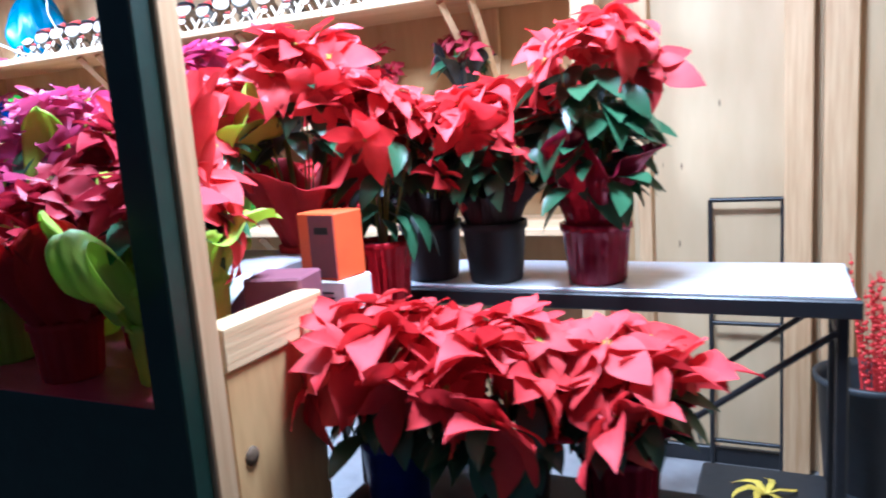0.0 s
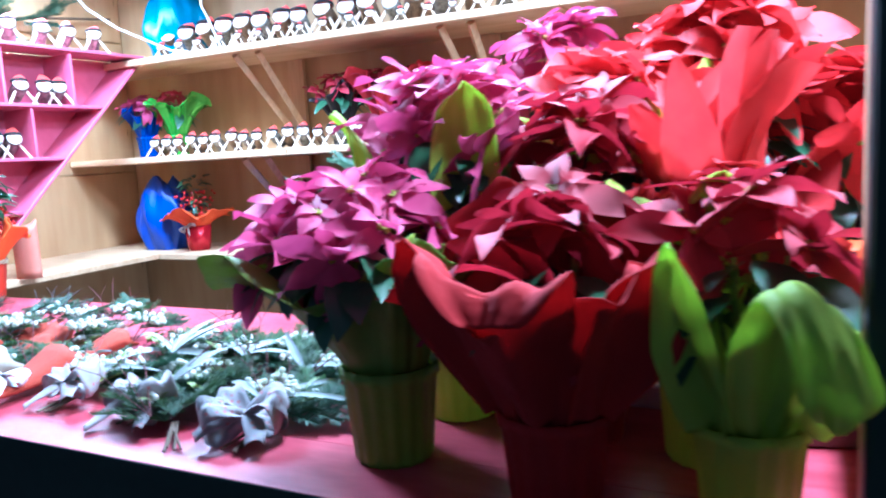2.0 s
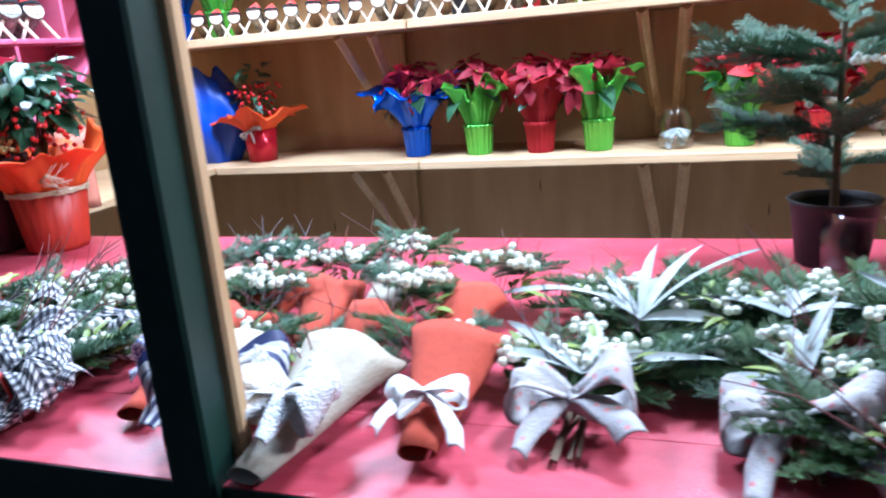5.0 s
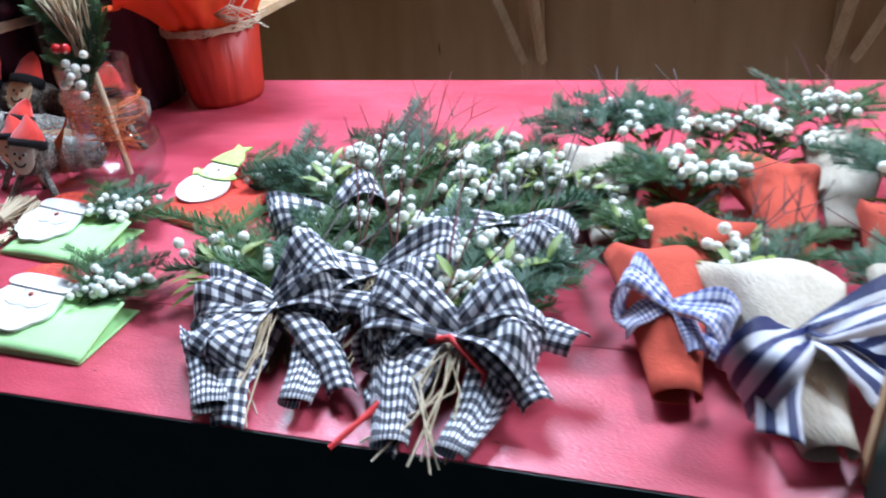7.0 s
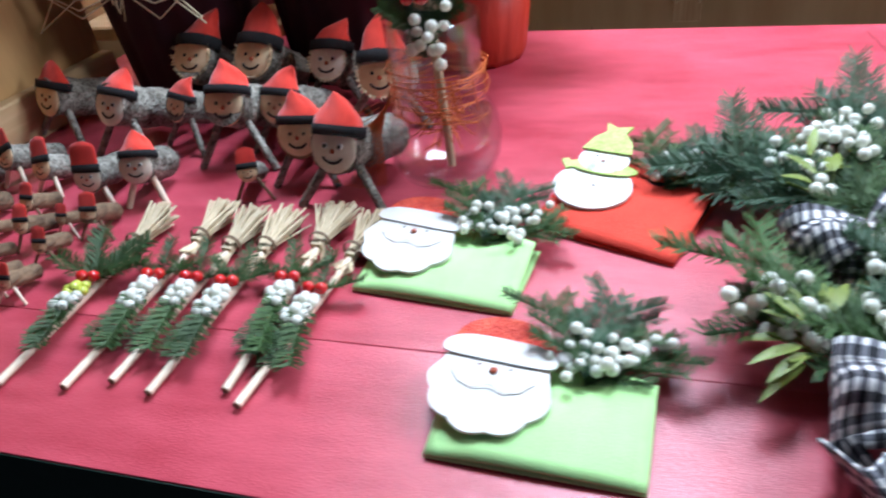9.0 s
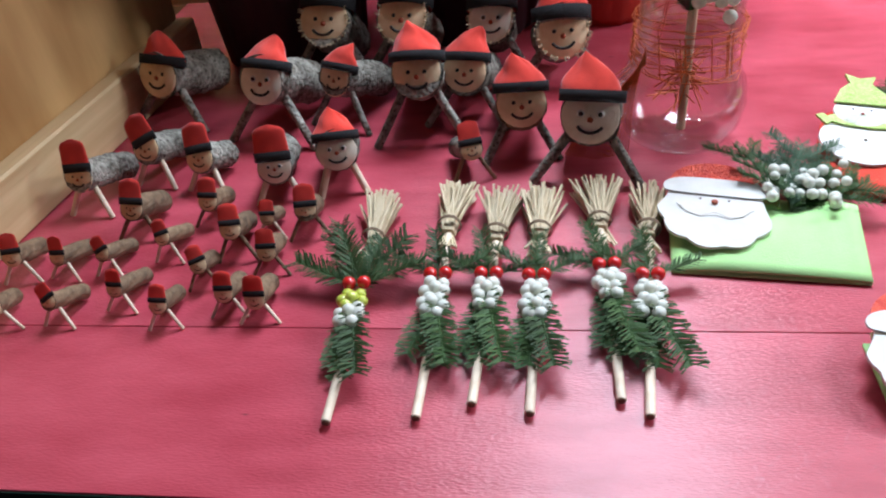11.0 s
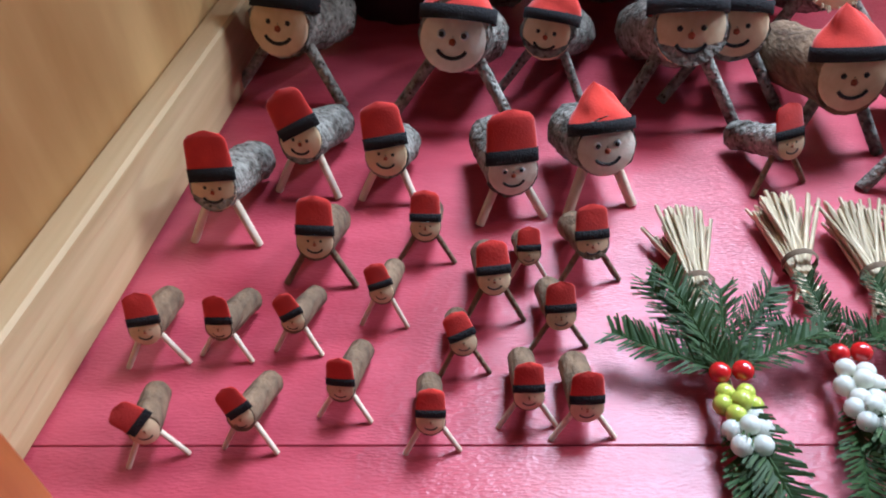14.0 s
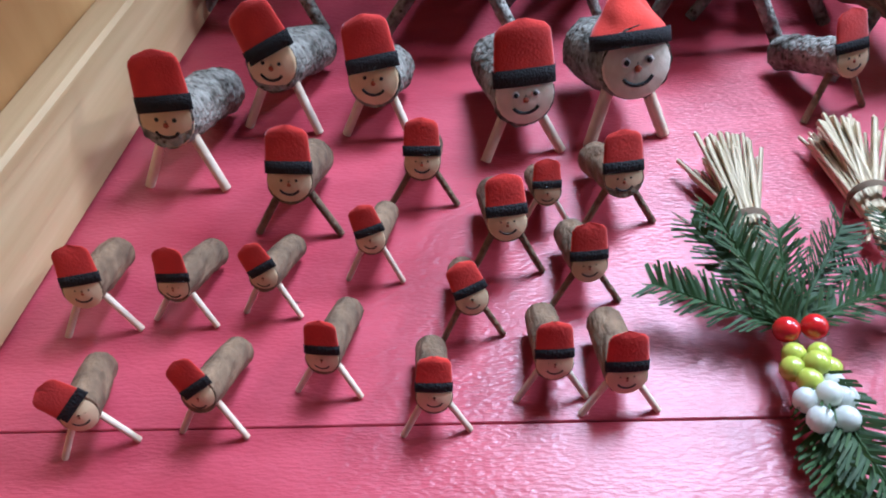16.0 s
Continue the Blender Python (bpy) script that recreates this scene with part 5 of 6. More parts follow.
# ---------------------------------------------------------------- potted plants
def flare(r0, r1, h, corners=4, peak=0.05, ruffle=0.008, seed=0, droop=0.0, shape=()):
    """A square wrapping sheet that opens from a gathered neck: folds, tall corners and edges that roll over."""
    rnd = random.Random(seed)
    ph, p2, p3 = rnd.uniform(0, 6), rnd.uniform(0, 6), rnd.uniform(0, 6)
    nodes = corners * 2
    roll = [rnd.uniform(-0.2, 0.8) * (1.0 + 12 * droop) + 0.1 for _ in range(nodes)]
    lean = [rnd.uniform(0.72, 1.22) for _ in range(nodes)]
    tall = [rnd.uniform(0.5, 1.3) for _ in range(corners)]
    base, middle = math.atan2(r1 - r0, h), math.hypot(r1 - r0, h) * 0.80

    size = [1.0] * nodes
    if shape:
        roll, lean, size = [k[0] for k in shape], [k[1] for k in shape], [k[2] for k in shape]
        nodes, ph, p2, p3 = len(shape), 0.0, 0.0, 0.0

    def ring(values, x):
        k, f = int(x) % len(values), x - int(x)
        f = f * f * (3 - 2 * f)
        return values[k] * (1 - f) + values[(k + 1) % len(values)] * f

    def fn(u, v):
        x = (corners * u + ph) % corners
        k, f = int(x) % corners, x - int(x)
        c = (1 - abs(2 * f - 1)) ** 1.2
        long = (middle + peak * (1.0 if shape else tall[k]) * c) * (0.25 + 0.75 * ring(size, (nodes * u) % nodes))
        fold = abs(((7 * u + p2) % 1.0) - 0.5) * 4 - 1
        fine = abs(((19 * u + p3) % 1.0) - 0.5) * 4 - 1
        le, ro = base * ring(lean, (nodes * u + p2) % nodes), ring(roll, (nodes * u + p3) % nodes)
        r, z, steps = r0, 0.0, max(1, round(14 * v))
        for i in range(steps):
            w = v * (i + 0.5) / steps
            th = le * (0.75 + 0.5 * w) + 0.30 * fold * w + 1.7 * ro * max(0.0, w - 0.58) ** 1.4 / 0.30
            r += math.sin(th) * long * v / steps
            z += math.cos(th) * long * v / steps
        r = max(0.35 * r0, r + ruffle * (0.25 + v) * (0.9 * fold + 0.45 * fine))
        a = 2 * math.pi * u + 0.10 * v * math.sin(3 * 2 * math.pi * u + p3)
        return (r * math.cos(a), r * math.sin(a), z + 0.4 * ruffle * v * fine)
    return sheet(fn, 152, 15, 0.0006, closed=True)


def flap(parent, mat, path, widths, cup=0.18, seed=0, label=""):
    """A loose tongue of wrapping paper through a few points, cupped across and softly rippled."""
    rnd = random.Random(seed)
    ph = rnd.uniform(0, 6)
    pts = [Vector(p) for p in path]
    n = len(pts) - 1

    def at(x):
        k = min(int(x), n - 1)
        f = x - k
        p0, p1, p2, p3 = pts[max(k - 1, 0)], pts[k], pts[k + 1], pts[min(k + 2, n)]
        return 0.5 * (2 * p1 + (p2 - p0) * f + (2 * p0 - 5 * p1 + 4 * p2 - p3) * f * f + (3 * p1 - p0 - 3 * p2 + p3) * f ** 3)
    run = pts[-2] - pts[0]
    side = Vector((-run.y, run.x, 0)).normalized()

    def fn(u, v):
        x = v * n
        k = min(int(x), n - 1)
        w = widths[k] * (1 - (x - k)) + widths[k + 1] * (x - k)
        c = 2 * u - 1
        tangent = (at(min(n, x + 0.05)) - at(max(0, x - 0.05))).normalized()
        normal = side.cross(tangent)
        return at(x) + side * (c * w / 2) + normal * (cup * w * (c * c - 0.4) + 0.05 * w * math.sin(5 * c + 4 * v + ph) + 0.10 * w * v * (abs(((1.6 * c + 0.5 * v + ph) % 1.0) - 0.5) * 2 - 0.5) + 0.004 * math.sin(9 * v + 3 * c + ph))
    return part("paper_flap", sheet(fn, 14, 26, 0.0006), mat, parent, label)


LEAVES = []
for k in range(6):
    rl = random.Random(k + 900)
    LEAVES.append(geo(blade(0.075, 0.041, rl.uniform(0.15, 0.5), rl.uniform(0.1, 0.4))).mesh("leaf", True))
    LEAVES[-1].materials.append(M["leaf"])


def potted(name, x, y, z, pot_r, pot_h, flower, heads, crown_r, crown_z, label, pot_mat, wrap="", wrap_r=0.12, wrap_h=0.12, peak=0.05, seed=0, leaves=40, ruffle=0.008,
           scale=1.0, crown_h=0.07, droop=0.0, leaf_size=0.075, wave=0.022, corners=4, group="potted poinsettias", yaw=0, leaf_from=None, tall_bracts=0, shape=(), crown_at=(0.0, 0.0)):
    """A poinsettia in a wrapped pot: crown_z is the height of the flowers over the pot's foot."""
    rnd = random.Random(seed)
    t = thing(name, pose(x, y, z, 0, 0, yaw), label, "potted plant", group)
    part("pot", lathe([(0.0, 0.001), (pot_r * 0.80, 0.0), (pot_r * 0.84, 0.006), (pot_r * 0.98, pot_h * 0.86), (pot_r * 1.05, pot_h * 0.88), (pot_r * 1.05, pot_h), (pot_r * 0.97, pot_h), (pot_r * 0.95, pot_h * 0.92)],
                      102, wave, 17), pot_mat, t)
    part("soil", lathe([(0.0, pot_h * 0.925), (pot_r * 0.5, pot_h * 0.93), (pot_r * 0.94, pot_h * 0.91)], 20), "soil", t)
    if wrap:
        part("wrap", flare(pot_r * 0.80, wrap_r, wrap_h, corners, peak, ruffle, seed, droop, shape), wrap, t, "flared wrapping paper", Matrix.Translation((0, 0, pot_h * 0.90)))
    for k in range(heads // 2 + 3):
        a, r = rnd.uniform(0, 6.28), crown_r * rnd.uniform(0.2, 0.75)
        part("stem", tube([(0.2 * r * math.cos(a), 0.2 * r * math.sin(a), pot_h * 0.9), (0.7 * r * math.cos(a), 0.7 * r * math.sin(a), (pot_h + crown_z) / 2), (r * math.cos(a), r * math.sin(a), crown_z - 0.01)], 0.0028, 5, 0.7), "mistle", t)
    low = pot_h + (crown_z - pot_h) * ((0.55 if wrap else 0.12) if leaf_from is None else leaf_from)
    tilts = (-38, 8) if wrap else (-55, -5)
    for k in range(leaves):
        s = leaf_size / 0.075 * rnd.uniform(0.75, 1.2)
        part("leaf", LEAVES[k % len(LEAVES)], "leaf", t, m=pose(crown_at[0], crown_at[1], rnd.uniform(low, crown_z - 0.015), 0, 0, rnd.uniform(0, 360)) @ Matrix.Translation((0, crown_r * rnd.uniform(0.15, 0.62), 0))
             @ pose(0, 0, 0, rnd.uniform(*tilts), rnd.uniform(-25, 25), rnd.uniform(-20, 20)) @ Matrix.Scale(s, 4))
    for k in range(tall_bracts):
        a = 360 * k / tall_bracts + rnd.uniform(-15, 15)
        part("large_bract", blade(rnd.uniform(0.17, 0.24), rnd.uniform(0.055, 0.085), rnd.uniform(-0.1, 0.22), rnd.uniform(0.3, 0.8), 0.05, 9, 4, rnd.uniform(-1, 1)), "bract_red", t,
             m=pose(0, 0, crown_z - 0.02, 0, 0, a) @ Matrix.Translation((0, 0.012, 0)) @ pose(0, 0, 0, rnd.uniform(62, 86), rnd.uniform(-18, 18), 0))
    for k in range(heads):
        f = (k + 0.5) / heads
        r = crown_r * math.sqrt(f) * 0.88
        a = k * 2.4 + seed
        zz = crown_z + crown_h * (1 - f) - crown_h * 0.9 * f * f + rnd.uniform(-0.012, 0.012)
        tilt = 12 + 50 * f
        m = pose(crown_at[0] + r * math.cos(a), crown_at[1] + r * math.sin(a), zz, 0, 0, math.degrees(a) - 90) @ pose(0, 0, 0, -tilt + rnd.uniform(-12, 12), rnd.uniform(-12, 12), rnd.uniform(0, 360)) @ Matrix.Scale(scale * rnd.uniform(0.82, 1.12), 4)
        fl = part("flower", FLOWERS[flower][rnd.randrange(4)], "bract_red", t, m=m)
        part("flower_centre", CENTRE, "cyathia", fl)
    return t


# on the counter, front row
# (roll, lean, length) of the sheet at eight places round the pot, counted from +x
potted("poinsettia", -0.495, 0.135, TOP, 0.057, 0.118, "pink", 19, 0.135, 0.276, "magenta poinsettia in an olive green paper wrap on the counter", "wrap_green", "wrap_green", 0.150, 0.150, 0.06, 101, leaf_from=0.72,
       crown_h=0.060, leaves=60, scale=0.92, ruffle=0.006, crown_at=(-0.03, -0.01), shape=((0.1, 0.5, 1.0), (0.1, 0.7, 1.0), (0.0, 0.7, 1.0), (0.2, 0.9, 1.1), (0.3, 1.1, 1.2), (0.45, 1.25, 1.2), (0.1, 0.75, 0.8), (0.2, 0.6, 1.0)))
crimson = potted("poinsettia", -0.274, 0.090, TOP, 0.056, 0.100, "dark", 5, 0.060, 0.262, "crimson poinsettia in a large red paper wrap on the counter", "wrap_red", "wrap_red", 0.150, 0.165, 0.05, 102,
                 ruffle=0.008, leaves=20, crown_h=0.05, shape=((0.1, 0.95, 1.1), (-0.1, 0.5, 1.3), (-0.1, 0.4, 1.4), (-0.1, 0.6, 1.3), (0.3, 1.05, 1.15), (0.4, 0.85, 0.95), (0.1, 0.80, 0.85), (0.15, 0.90, 1.05)))
flap(crimson, "wrap_red", ((-0.005, -0.046, 0.098), (0.0, -0.105, 0.195), (0.008, -0.155, 0.256), (0.014, -0.182, 0.262), (0.016, -0.196, 0.232)), (0.06, 0.11, 0.125, 0.12, 0.05), -0.16, 1, "rolled red paper lip")
flap(crimson, "wrap_red", ((-0.040, -0.028, 0.098), (-0.068, -0.075, 0.190), (-0.085, -0.105, 0.262), (-0.098, -0.125, 0.290)), (0.05, 0.10, 0.09, 0.02), 0.25, 2)
flap(crimson, "wrap_red", ((0.045, -0.028, 0.098), (0.085, -0.070, 0.185), (0.115, -0.090, 0.250), (0.130, -0.100, 0.275)), (0.05, 0.10, 0.09, 0.02), 0.25, 3)
lime = potted("poinsettia", -0.088, 0.116, TOP, 0.052, 0.100, "dark", 6, 0.075, 0.272, "crimson poinsettia in a lime paper wrap beside the post", "wrap_lime", "wrap_lime", 0.110, 0.120, 0.05, 103,
              ruffle=0.008, leaves=16, leaf_from=0.7, scale=0.85, crown_h=0.05, shape=((0.3, 0.55, 1.0), (0.1, 0.5, 0.9), (0.0, 0.6, 1.0), (0.1, 0.5, 1.1), (0.15, 0.75, 1.1), (0.15, 0.85, 0.75), (0.1, 0.60, 0.70), (0.3, 0.70, 0.9)))
flap(lime, "wrap_lime", ((0.004, -0.044, 0.098), (0.018, -0.100, 0.200), (0.036, -0.160, 0.256), (0.056, -0.192, 0.236), (0.070, -0.180, 0.185), (0.068, -0.140, 0.150)), (0.05, 0.066, 0.050, 0.050, 0.060, 0.025), 0.16, 4, "bright lime paper fold")
flap(lime, "wrap_lime", ((-0.026, -0.040, 0.098), (-0.044, -0.085, 0.185), (-0.048, -0.120, 0.250), (-0.050, -0.140, 0.285)), (0.05, 0.060, 0.035, 0.008), 0.30, 5)
flap(lime, "wrap_lime", ((0.040, -0.030, 0.098), (0.066, -0.060, 0.140), (0.076, -0.080, 0.172), (0.078, -0.100, 0.158)), (0.05, 0.07, 0.06, 0.03), 0.2, 6)
# a low crate lifts the second row
crate = thing("carton", pose(-0.32, 0.500, TOP), "low grey carton that lifts the rear plants", "carton")
part("body", block(0.42, 0.24, 0.115, 0.004), "card_grey", crate, smooth=False)
part("flap", block(0.40, 0.10, 0.004, 0.001), "card_white", crate, "pale open flap", pose(-0.004, -0.16, 0.085, 32, 0, 0), False)
UP = TOP + 0.116
tall_pink = potted("poinsettia", -0.478, 0.300, TOP, 0.058, 0.12, "pink", 16, 0.120, 0.400, "tall magenta poinsettia in a lime paper wrap", "wrap_lime", "wrap_lime", 0.090, 0.20, 0.06, 104, ruffle=0.010, leaves=60, leaf_from=0.6)
flap(tall_pink, "wrap_lime", ((0.03, -0.045, 0.20), (0.052, -0.075, 0.33), (0.066, -0.092, 0.415), (0.078, -0.110, 0.445)), (0.07, 0.09, 0.07, 0.015), 0.25, 7, "lime paper corner")
flap(tall_pink, "wrap_lime", ((-0.04, -0.035, 0.20), (-0.075, -0.065, 0.32), (-0.100, -0.085, 0.395), (-0.118, -0.100, 0.425)), (0.07, 0.09, 0.06, 0.015), 0.25, 8)
potted("poinsettia", -0.280, 0.440, UP, 0.058, 0.12, "red", 12, 0.125, 0.285, "red poinsettia with a lime paper wrap behind", "wrap_lime", "wrap_lime", 0.13, 0.19, 0.08, 105, leaves=50)
upright = potted("poinsettia", -0.140, 0.250, TOP, 0.056, 0.13, "red", 4, 0.09, 0.270, "red poinsettia with large upright bracts in lime paper", "wrap_lime", "wrap_lime", 0.13, 0.14, 0.05, 106, ruffle=0.010, leaves=30, tall_bracts=11)
flap(upright, "wrap_lime", ((-0.005, -0.040, 0.17), (-0.015, -0.075, 0.262), (-0.030, -0.105, 0.312), (-0.036, -0.125, 0.300)), (0.06, 0.12, 0.13, 0.09), -0.2, 9, "lime paper corner")
potted("poinsettia", -0.285, 0.265, TOP, 0.050, 0.11, "dark", 9, 0.10, 0.345, "crimson poinsettia in dark red paper behind the front row", "wrap_red", "wrap_red", 0.10, 0.20, 0.06, 107, leaves=40, ruffle=0.012)
potted("poinsettia", -0.420, 0.640, TOP, 0.060, 0.13, "pink", 11, 0.11, 0.500, "tall magenta poinsettia at the rear of the counter", "wrap_lime", "wrap_lime", 0.12, 0.26, 0.08, 108, leaves=60)
potted("poinsettia", -0.170, 0.630, TOP, 0.060, 0.13, "red", 14, 0.15, 0.500, "tall red poinsettia at the rear of the counter", "wrap_red", "wrap_red", 0.13, 0.20, 0.10, 109, leaves=70)
potted("poinsettia", 0.000, 0.670, TOP, 0.060, 0.13, "red", 8, 0.12, 0.380, "red poinsettia in glossy red paper beside the end panel", "foil_red", seed=110, leaves=50, scale=1.2)

# jars at the back
def jar(x, y, r, h, label, ribbon_too=False, z=TOP):
    t = thing("glass_jar", pose(x, y, z), label, "jar")
    part("glass_body", lathe([(0.0, 0.001), (r * 0.9, 0.001), (r, 0.008), (r, h * 0.72), (r * 0.78, h * 0.86), (r * 0.82, h), (r * 0.77, h), (r * 0.73, h * 0.86), (r * 0.94, h * 0.71), (r * 0.94, 0.010), (0.0, 0.006)], 28), "glass", t)
    if ribbon_too:
        bow(t, "leaf_grey", r * 0.75, r * 0.7, pose(0, -r * 1.04, h * 0.5, 80, 0, 0), 7, tail_length=h * 0.5, label="grey ribbon bow")
    return t


jar(-0.785, 0.600, 0.050, 0.085, "low clear glass jar at the rear of the counter")
jar(-0.690, 0.480, 0.050, 0.085, "low clear glass jar at the rear of the counter")
jar(-1.030, 1.700, 0.048, 0.105, "small clear glass jar with a grey ribbon on the shelf", True, SH2)

# fir arrangement standing behind the bouquets
arr = thing("fir_arrangement", pose(-0.810, 0.660, TOP), "blue fir branches with white berries standing in a dark pot", "arrangement")
part("pot", lathe([(0.0, 0.0), (0.045, 0.0), (0.056, 0.085), (0.060, 0.09), (0.054, 0.09), (0.052, 0.08)], 24), "pot_black", arr)
part("stem", tube([(0, 0, 0.06), (0.0, 0, 0.32)], 0.006, 6, 0.6), "stem", arr)
rnd = random.Random(9)
for k in range(16):
    part("fir_sprig", SPRIGS[2 + k % 2], "fir_blue", arr, m=pose(0, 0, 0.10 + 0.016 * k, 22 + rnd.uniform(-15, 25), rnd.uniform(-20, 20), k * 137) @ Matrix.Scale(0.78 * (1 - 0.008 * k), 4))
for z, a, ln in ((0.175, 82, 1.10), (0.270, 94, 1.25), (0.285, 58, 1.1), (0.225, 122, 1.0)):
    part("fir_branch", SPRIGS[2], "fir_blue", arr, "blue-green fir branch", pose(0, 0, z, 6, rnd.uniform(-30, 30), a) @ Matrix.Scale(ln, 4))
for k in range(5):
    berry_spray(arr, pose(0.05 * math.cos(k * 1.7), 0.05 * math.sin(k * 1.7), 0.18 + 0.03 * k), 7, 300 + k)

# orange-wrapped berry shrub
shrub = thing("berry_shrub", pose(-2.205, 0.690, TOP), "red berry shrub in bright orange paper tied with raffia", "potted plant")
part("pot", lathe([(0.0, 0.0), (0.054, 0.0), (0.058, 0.01), (0.072, 0.125), (0.068, 0.125)], 44, 0.03, 18), "wrap_orange_red", shrub, "pleated orange-red pot paper")
part("wrap", flare(0.064, 0.140, 0.095, 4, 0.055, 0.016, 3, 0.0), "wrap_orange", shrub, "wide orange paper collar", Matrix.Translation((0, 0, 0.118)))
g = Geo()
for k in range(40):
    a0 = k * 0.61
    g.add(*tube([(0.076 * math.cos(a0 + i * 0.4), 0.076 * math.sin(a0 + i * 0.4), 0.120 + 0.006 * math.sin(k + i * 2)) for i in range(5)], 0.0011, 3))
for k in range(12):
    g.add(*tube([(0.05, -0.062, 0.145), (0.09 + 0.01 * math.sin(k), -0.08, 0.15 + 0.012 * math.cos(k * 2)), (0.12 + 0.02 * math.sin(k * 3), -0.07, 0.15 + 0.03 * math.sin(k * 2))], 0.0009, 3))
tagged(part("raffia", g, "straw", shrub), "raffia tie", kind="stuff")
rnd = random.Random(12)
for k in range(14):
    a, r = rnd.uniform(0, 6.28), rnd.uniform(0.02, 0.07)
    part("stem", tube([(0, 0, 0.14), (0.4 * r * math.cos(a), 0.4 * r * math.sin(a), 0.25), (r * math.cos(a), r * math.sin(a), rnd.uniform(0.30, 0.38))], 0.003, 5, 0.5), "stem", shrub)
part("foliage", leaves_geo(6, 190, 0.005, 0.085, 0.245, 0.365, 0.050, 0.026, (-45, 20)), "leaf", shrub, "glossy dark green leaves")
for k in range(150):
    a, r = rnd.uniform(0, 6.28), rnd.uniform(0.045, 0.110)
    part("berry", BERRY["berry_red"], "berry_red", shrub, m=Matrix.Translation((r * math.cos(a), r * math.sin(a), rnd.uniform(0.18, 0.31))) @ Matrix.Scale(0.88, 4))
for k in range(46):
    part("golden_berry", BERRY["berry_gold"], "berry_gold", shrub, m=Matrix.Translation((-0.01 + rnd.gauss(0, 0.020), -0.080 + rnd.gauss(0, 0.012), 0.205 + abs(rnd.gauss(0, 0.010)))))
sal = part("paper_bag", sheet(lambda u, v: (0.055 * math.cos(2 * math.pi * u), 0.030 * math.sin(2 * math.pi * u), 0.19 * v + 0.012 * v * math.sin(4 * math.pi * u)), 28, 8, 0.0008, True), "wrap_salmon", m=pose(-2.440, 1.000, SH2 + 0.003))
tagged(sal, "salmon pink paper bag standing on the side shelf", "bag")

# ---------------------------------------------------------------- plants on the shelves
def foil_plant(x, mat, flower, seed, label, z=SH2, wrap_r=0.085, wrap_h=0.085, peak=0.05, heads=6, crown=0.220, y=1.695):
    potted("poinsettia", x, y, z, 0.044, 0.090, flower, heads, 0.105, crown, label, mat, mat, wrap_r * 1.0, wrap_h * 1.30, peak * 1.4, seed, 10, 0.010, 0.78, 0.04, wave=0.04, group="foil-wrapped plants on the shelves")


foil_plant(-1.788, "foil_blue", "dark", 121, "crimson poinsettia in bright blue foil on the shelf", wrap_r=0.125, peak=0.07, wrap_h=0.105)
foil_plant(-1.591, "foil_green", "dark", 122, "crimson poinsettia in bright green foil on the shelf", wrap_h=0.10, peak=0.04)
foil_plant(-1.406, "wrap_red", "dark", 123, "crimson poinsettia in peaked red paper on the shelf", wrap_r=0.120, wrap_h=0.12, peak=0.06, heads=6)
foil_plant(-1.240, "foil_green", "dark", 124, "crimson poinsettia in bright green foil on the shelf", wrap_r=0.10, wrap_h=0.12)
foil_plant(-0.866, "foil_green", "red", 125, "red poinsettia in bright green foil on the shelf", heads=6)
foil_plant(-0.690, "foil_red", "dark", 126, "crimson poinsettia in red foil on the shelf")
foil_plant(-0.420, "foil_green", "dark", 127, "crimson poinsettia in green foil on the shelf")
foil_plant(-2.620, "foil_blue", "pink", 128, "magenta poinsettia in blue foil on the middle shelf", z=SH3, y=1.74)
foil_plant(-2.480, "foil_green", "dark", 129, "fan of green foil round a crimson poinsettia", z=SH3, y=1.78, wrap_r=0.11, wrap_h=0.14, heads=4)
foil_plant(-1.640, "pot_black", "dark", 130, "dark poinsettia behind the row of log ornaments", z=SH3, y=1.80, heads=6)
foil_plant(-1.450, "wrap_red", "dark", 131, "crimson poinsettia in tall red paper on the middle shelf", z=SH3, y=1.80, wrap_r=0.11, wrap_h=0.13, peak=0.06, heads=5)
foil_plant(-1.270, "wrap_green", "red", 132, "red poinsettia in olive paper on the middle shelf", z=SH3, y=1.80, heads=6)
foil_plant(-0.640, "foil_red", "dark", 133, "crimson poinsettia in red foil on the middle shelf", z=SH3, y=1.78)
foil_plant(-0.250, "pot_black", "dark", 134, "dark poinsettia in a black pot on the middle shelf", z=SH3, y=1.78)

small = thing("berry_shrub", pose(-2.345, 1.705, SH2), "small red berry shrub in an orange paper collar", "potted plant")
part("pot", lathe([(0.0, 0.0), (0.046, 0.0), (0.056, 0.105), (0.052, 0.105)], 32, 0.02, 14), "foil_red", small)
part("wrap", flare(0.046, 0.150, 0.050, 4, 0.06, 0.008, 8), "wrap_orange", small, "orange paper collar", Matrix.Translation((0, 0, 0.10)))
part("foliage", leaves_geo(16, 60, 0.0, 0.05, 0.14, 0.31, 0.05, 0.02, (-30, 40)), "leaf", small)
for k in range(90):
    a, r = rnd.uniform(0, 6.28), rnd.uniform(0.01, 0.085)
    part("berry", BERRY["berry_red"], "berry_red", small, m=Matrix.Translation((r * math.cos(a), r * math.sin(a), rnd.uniform(0.15, 0.25))))
bow(small, "lace", 0.035, 0.012, pose(0.0, -0.055, 0.105, 70, 0, 0), 5, tail_length=0.04, label="white twine bow")

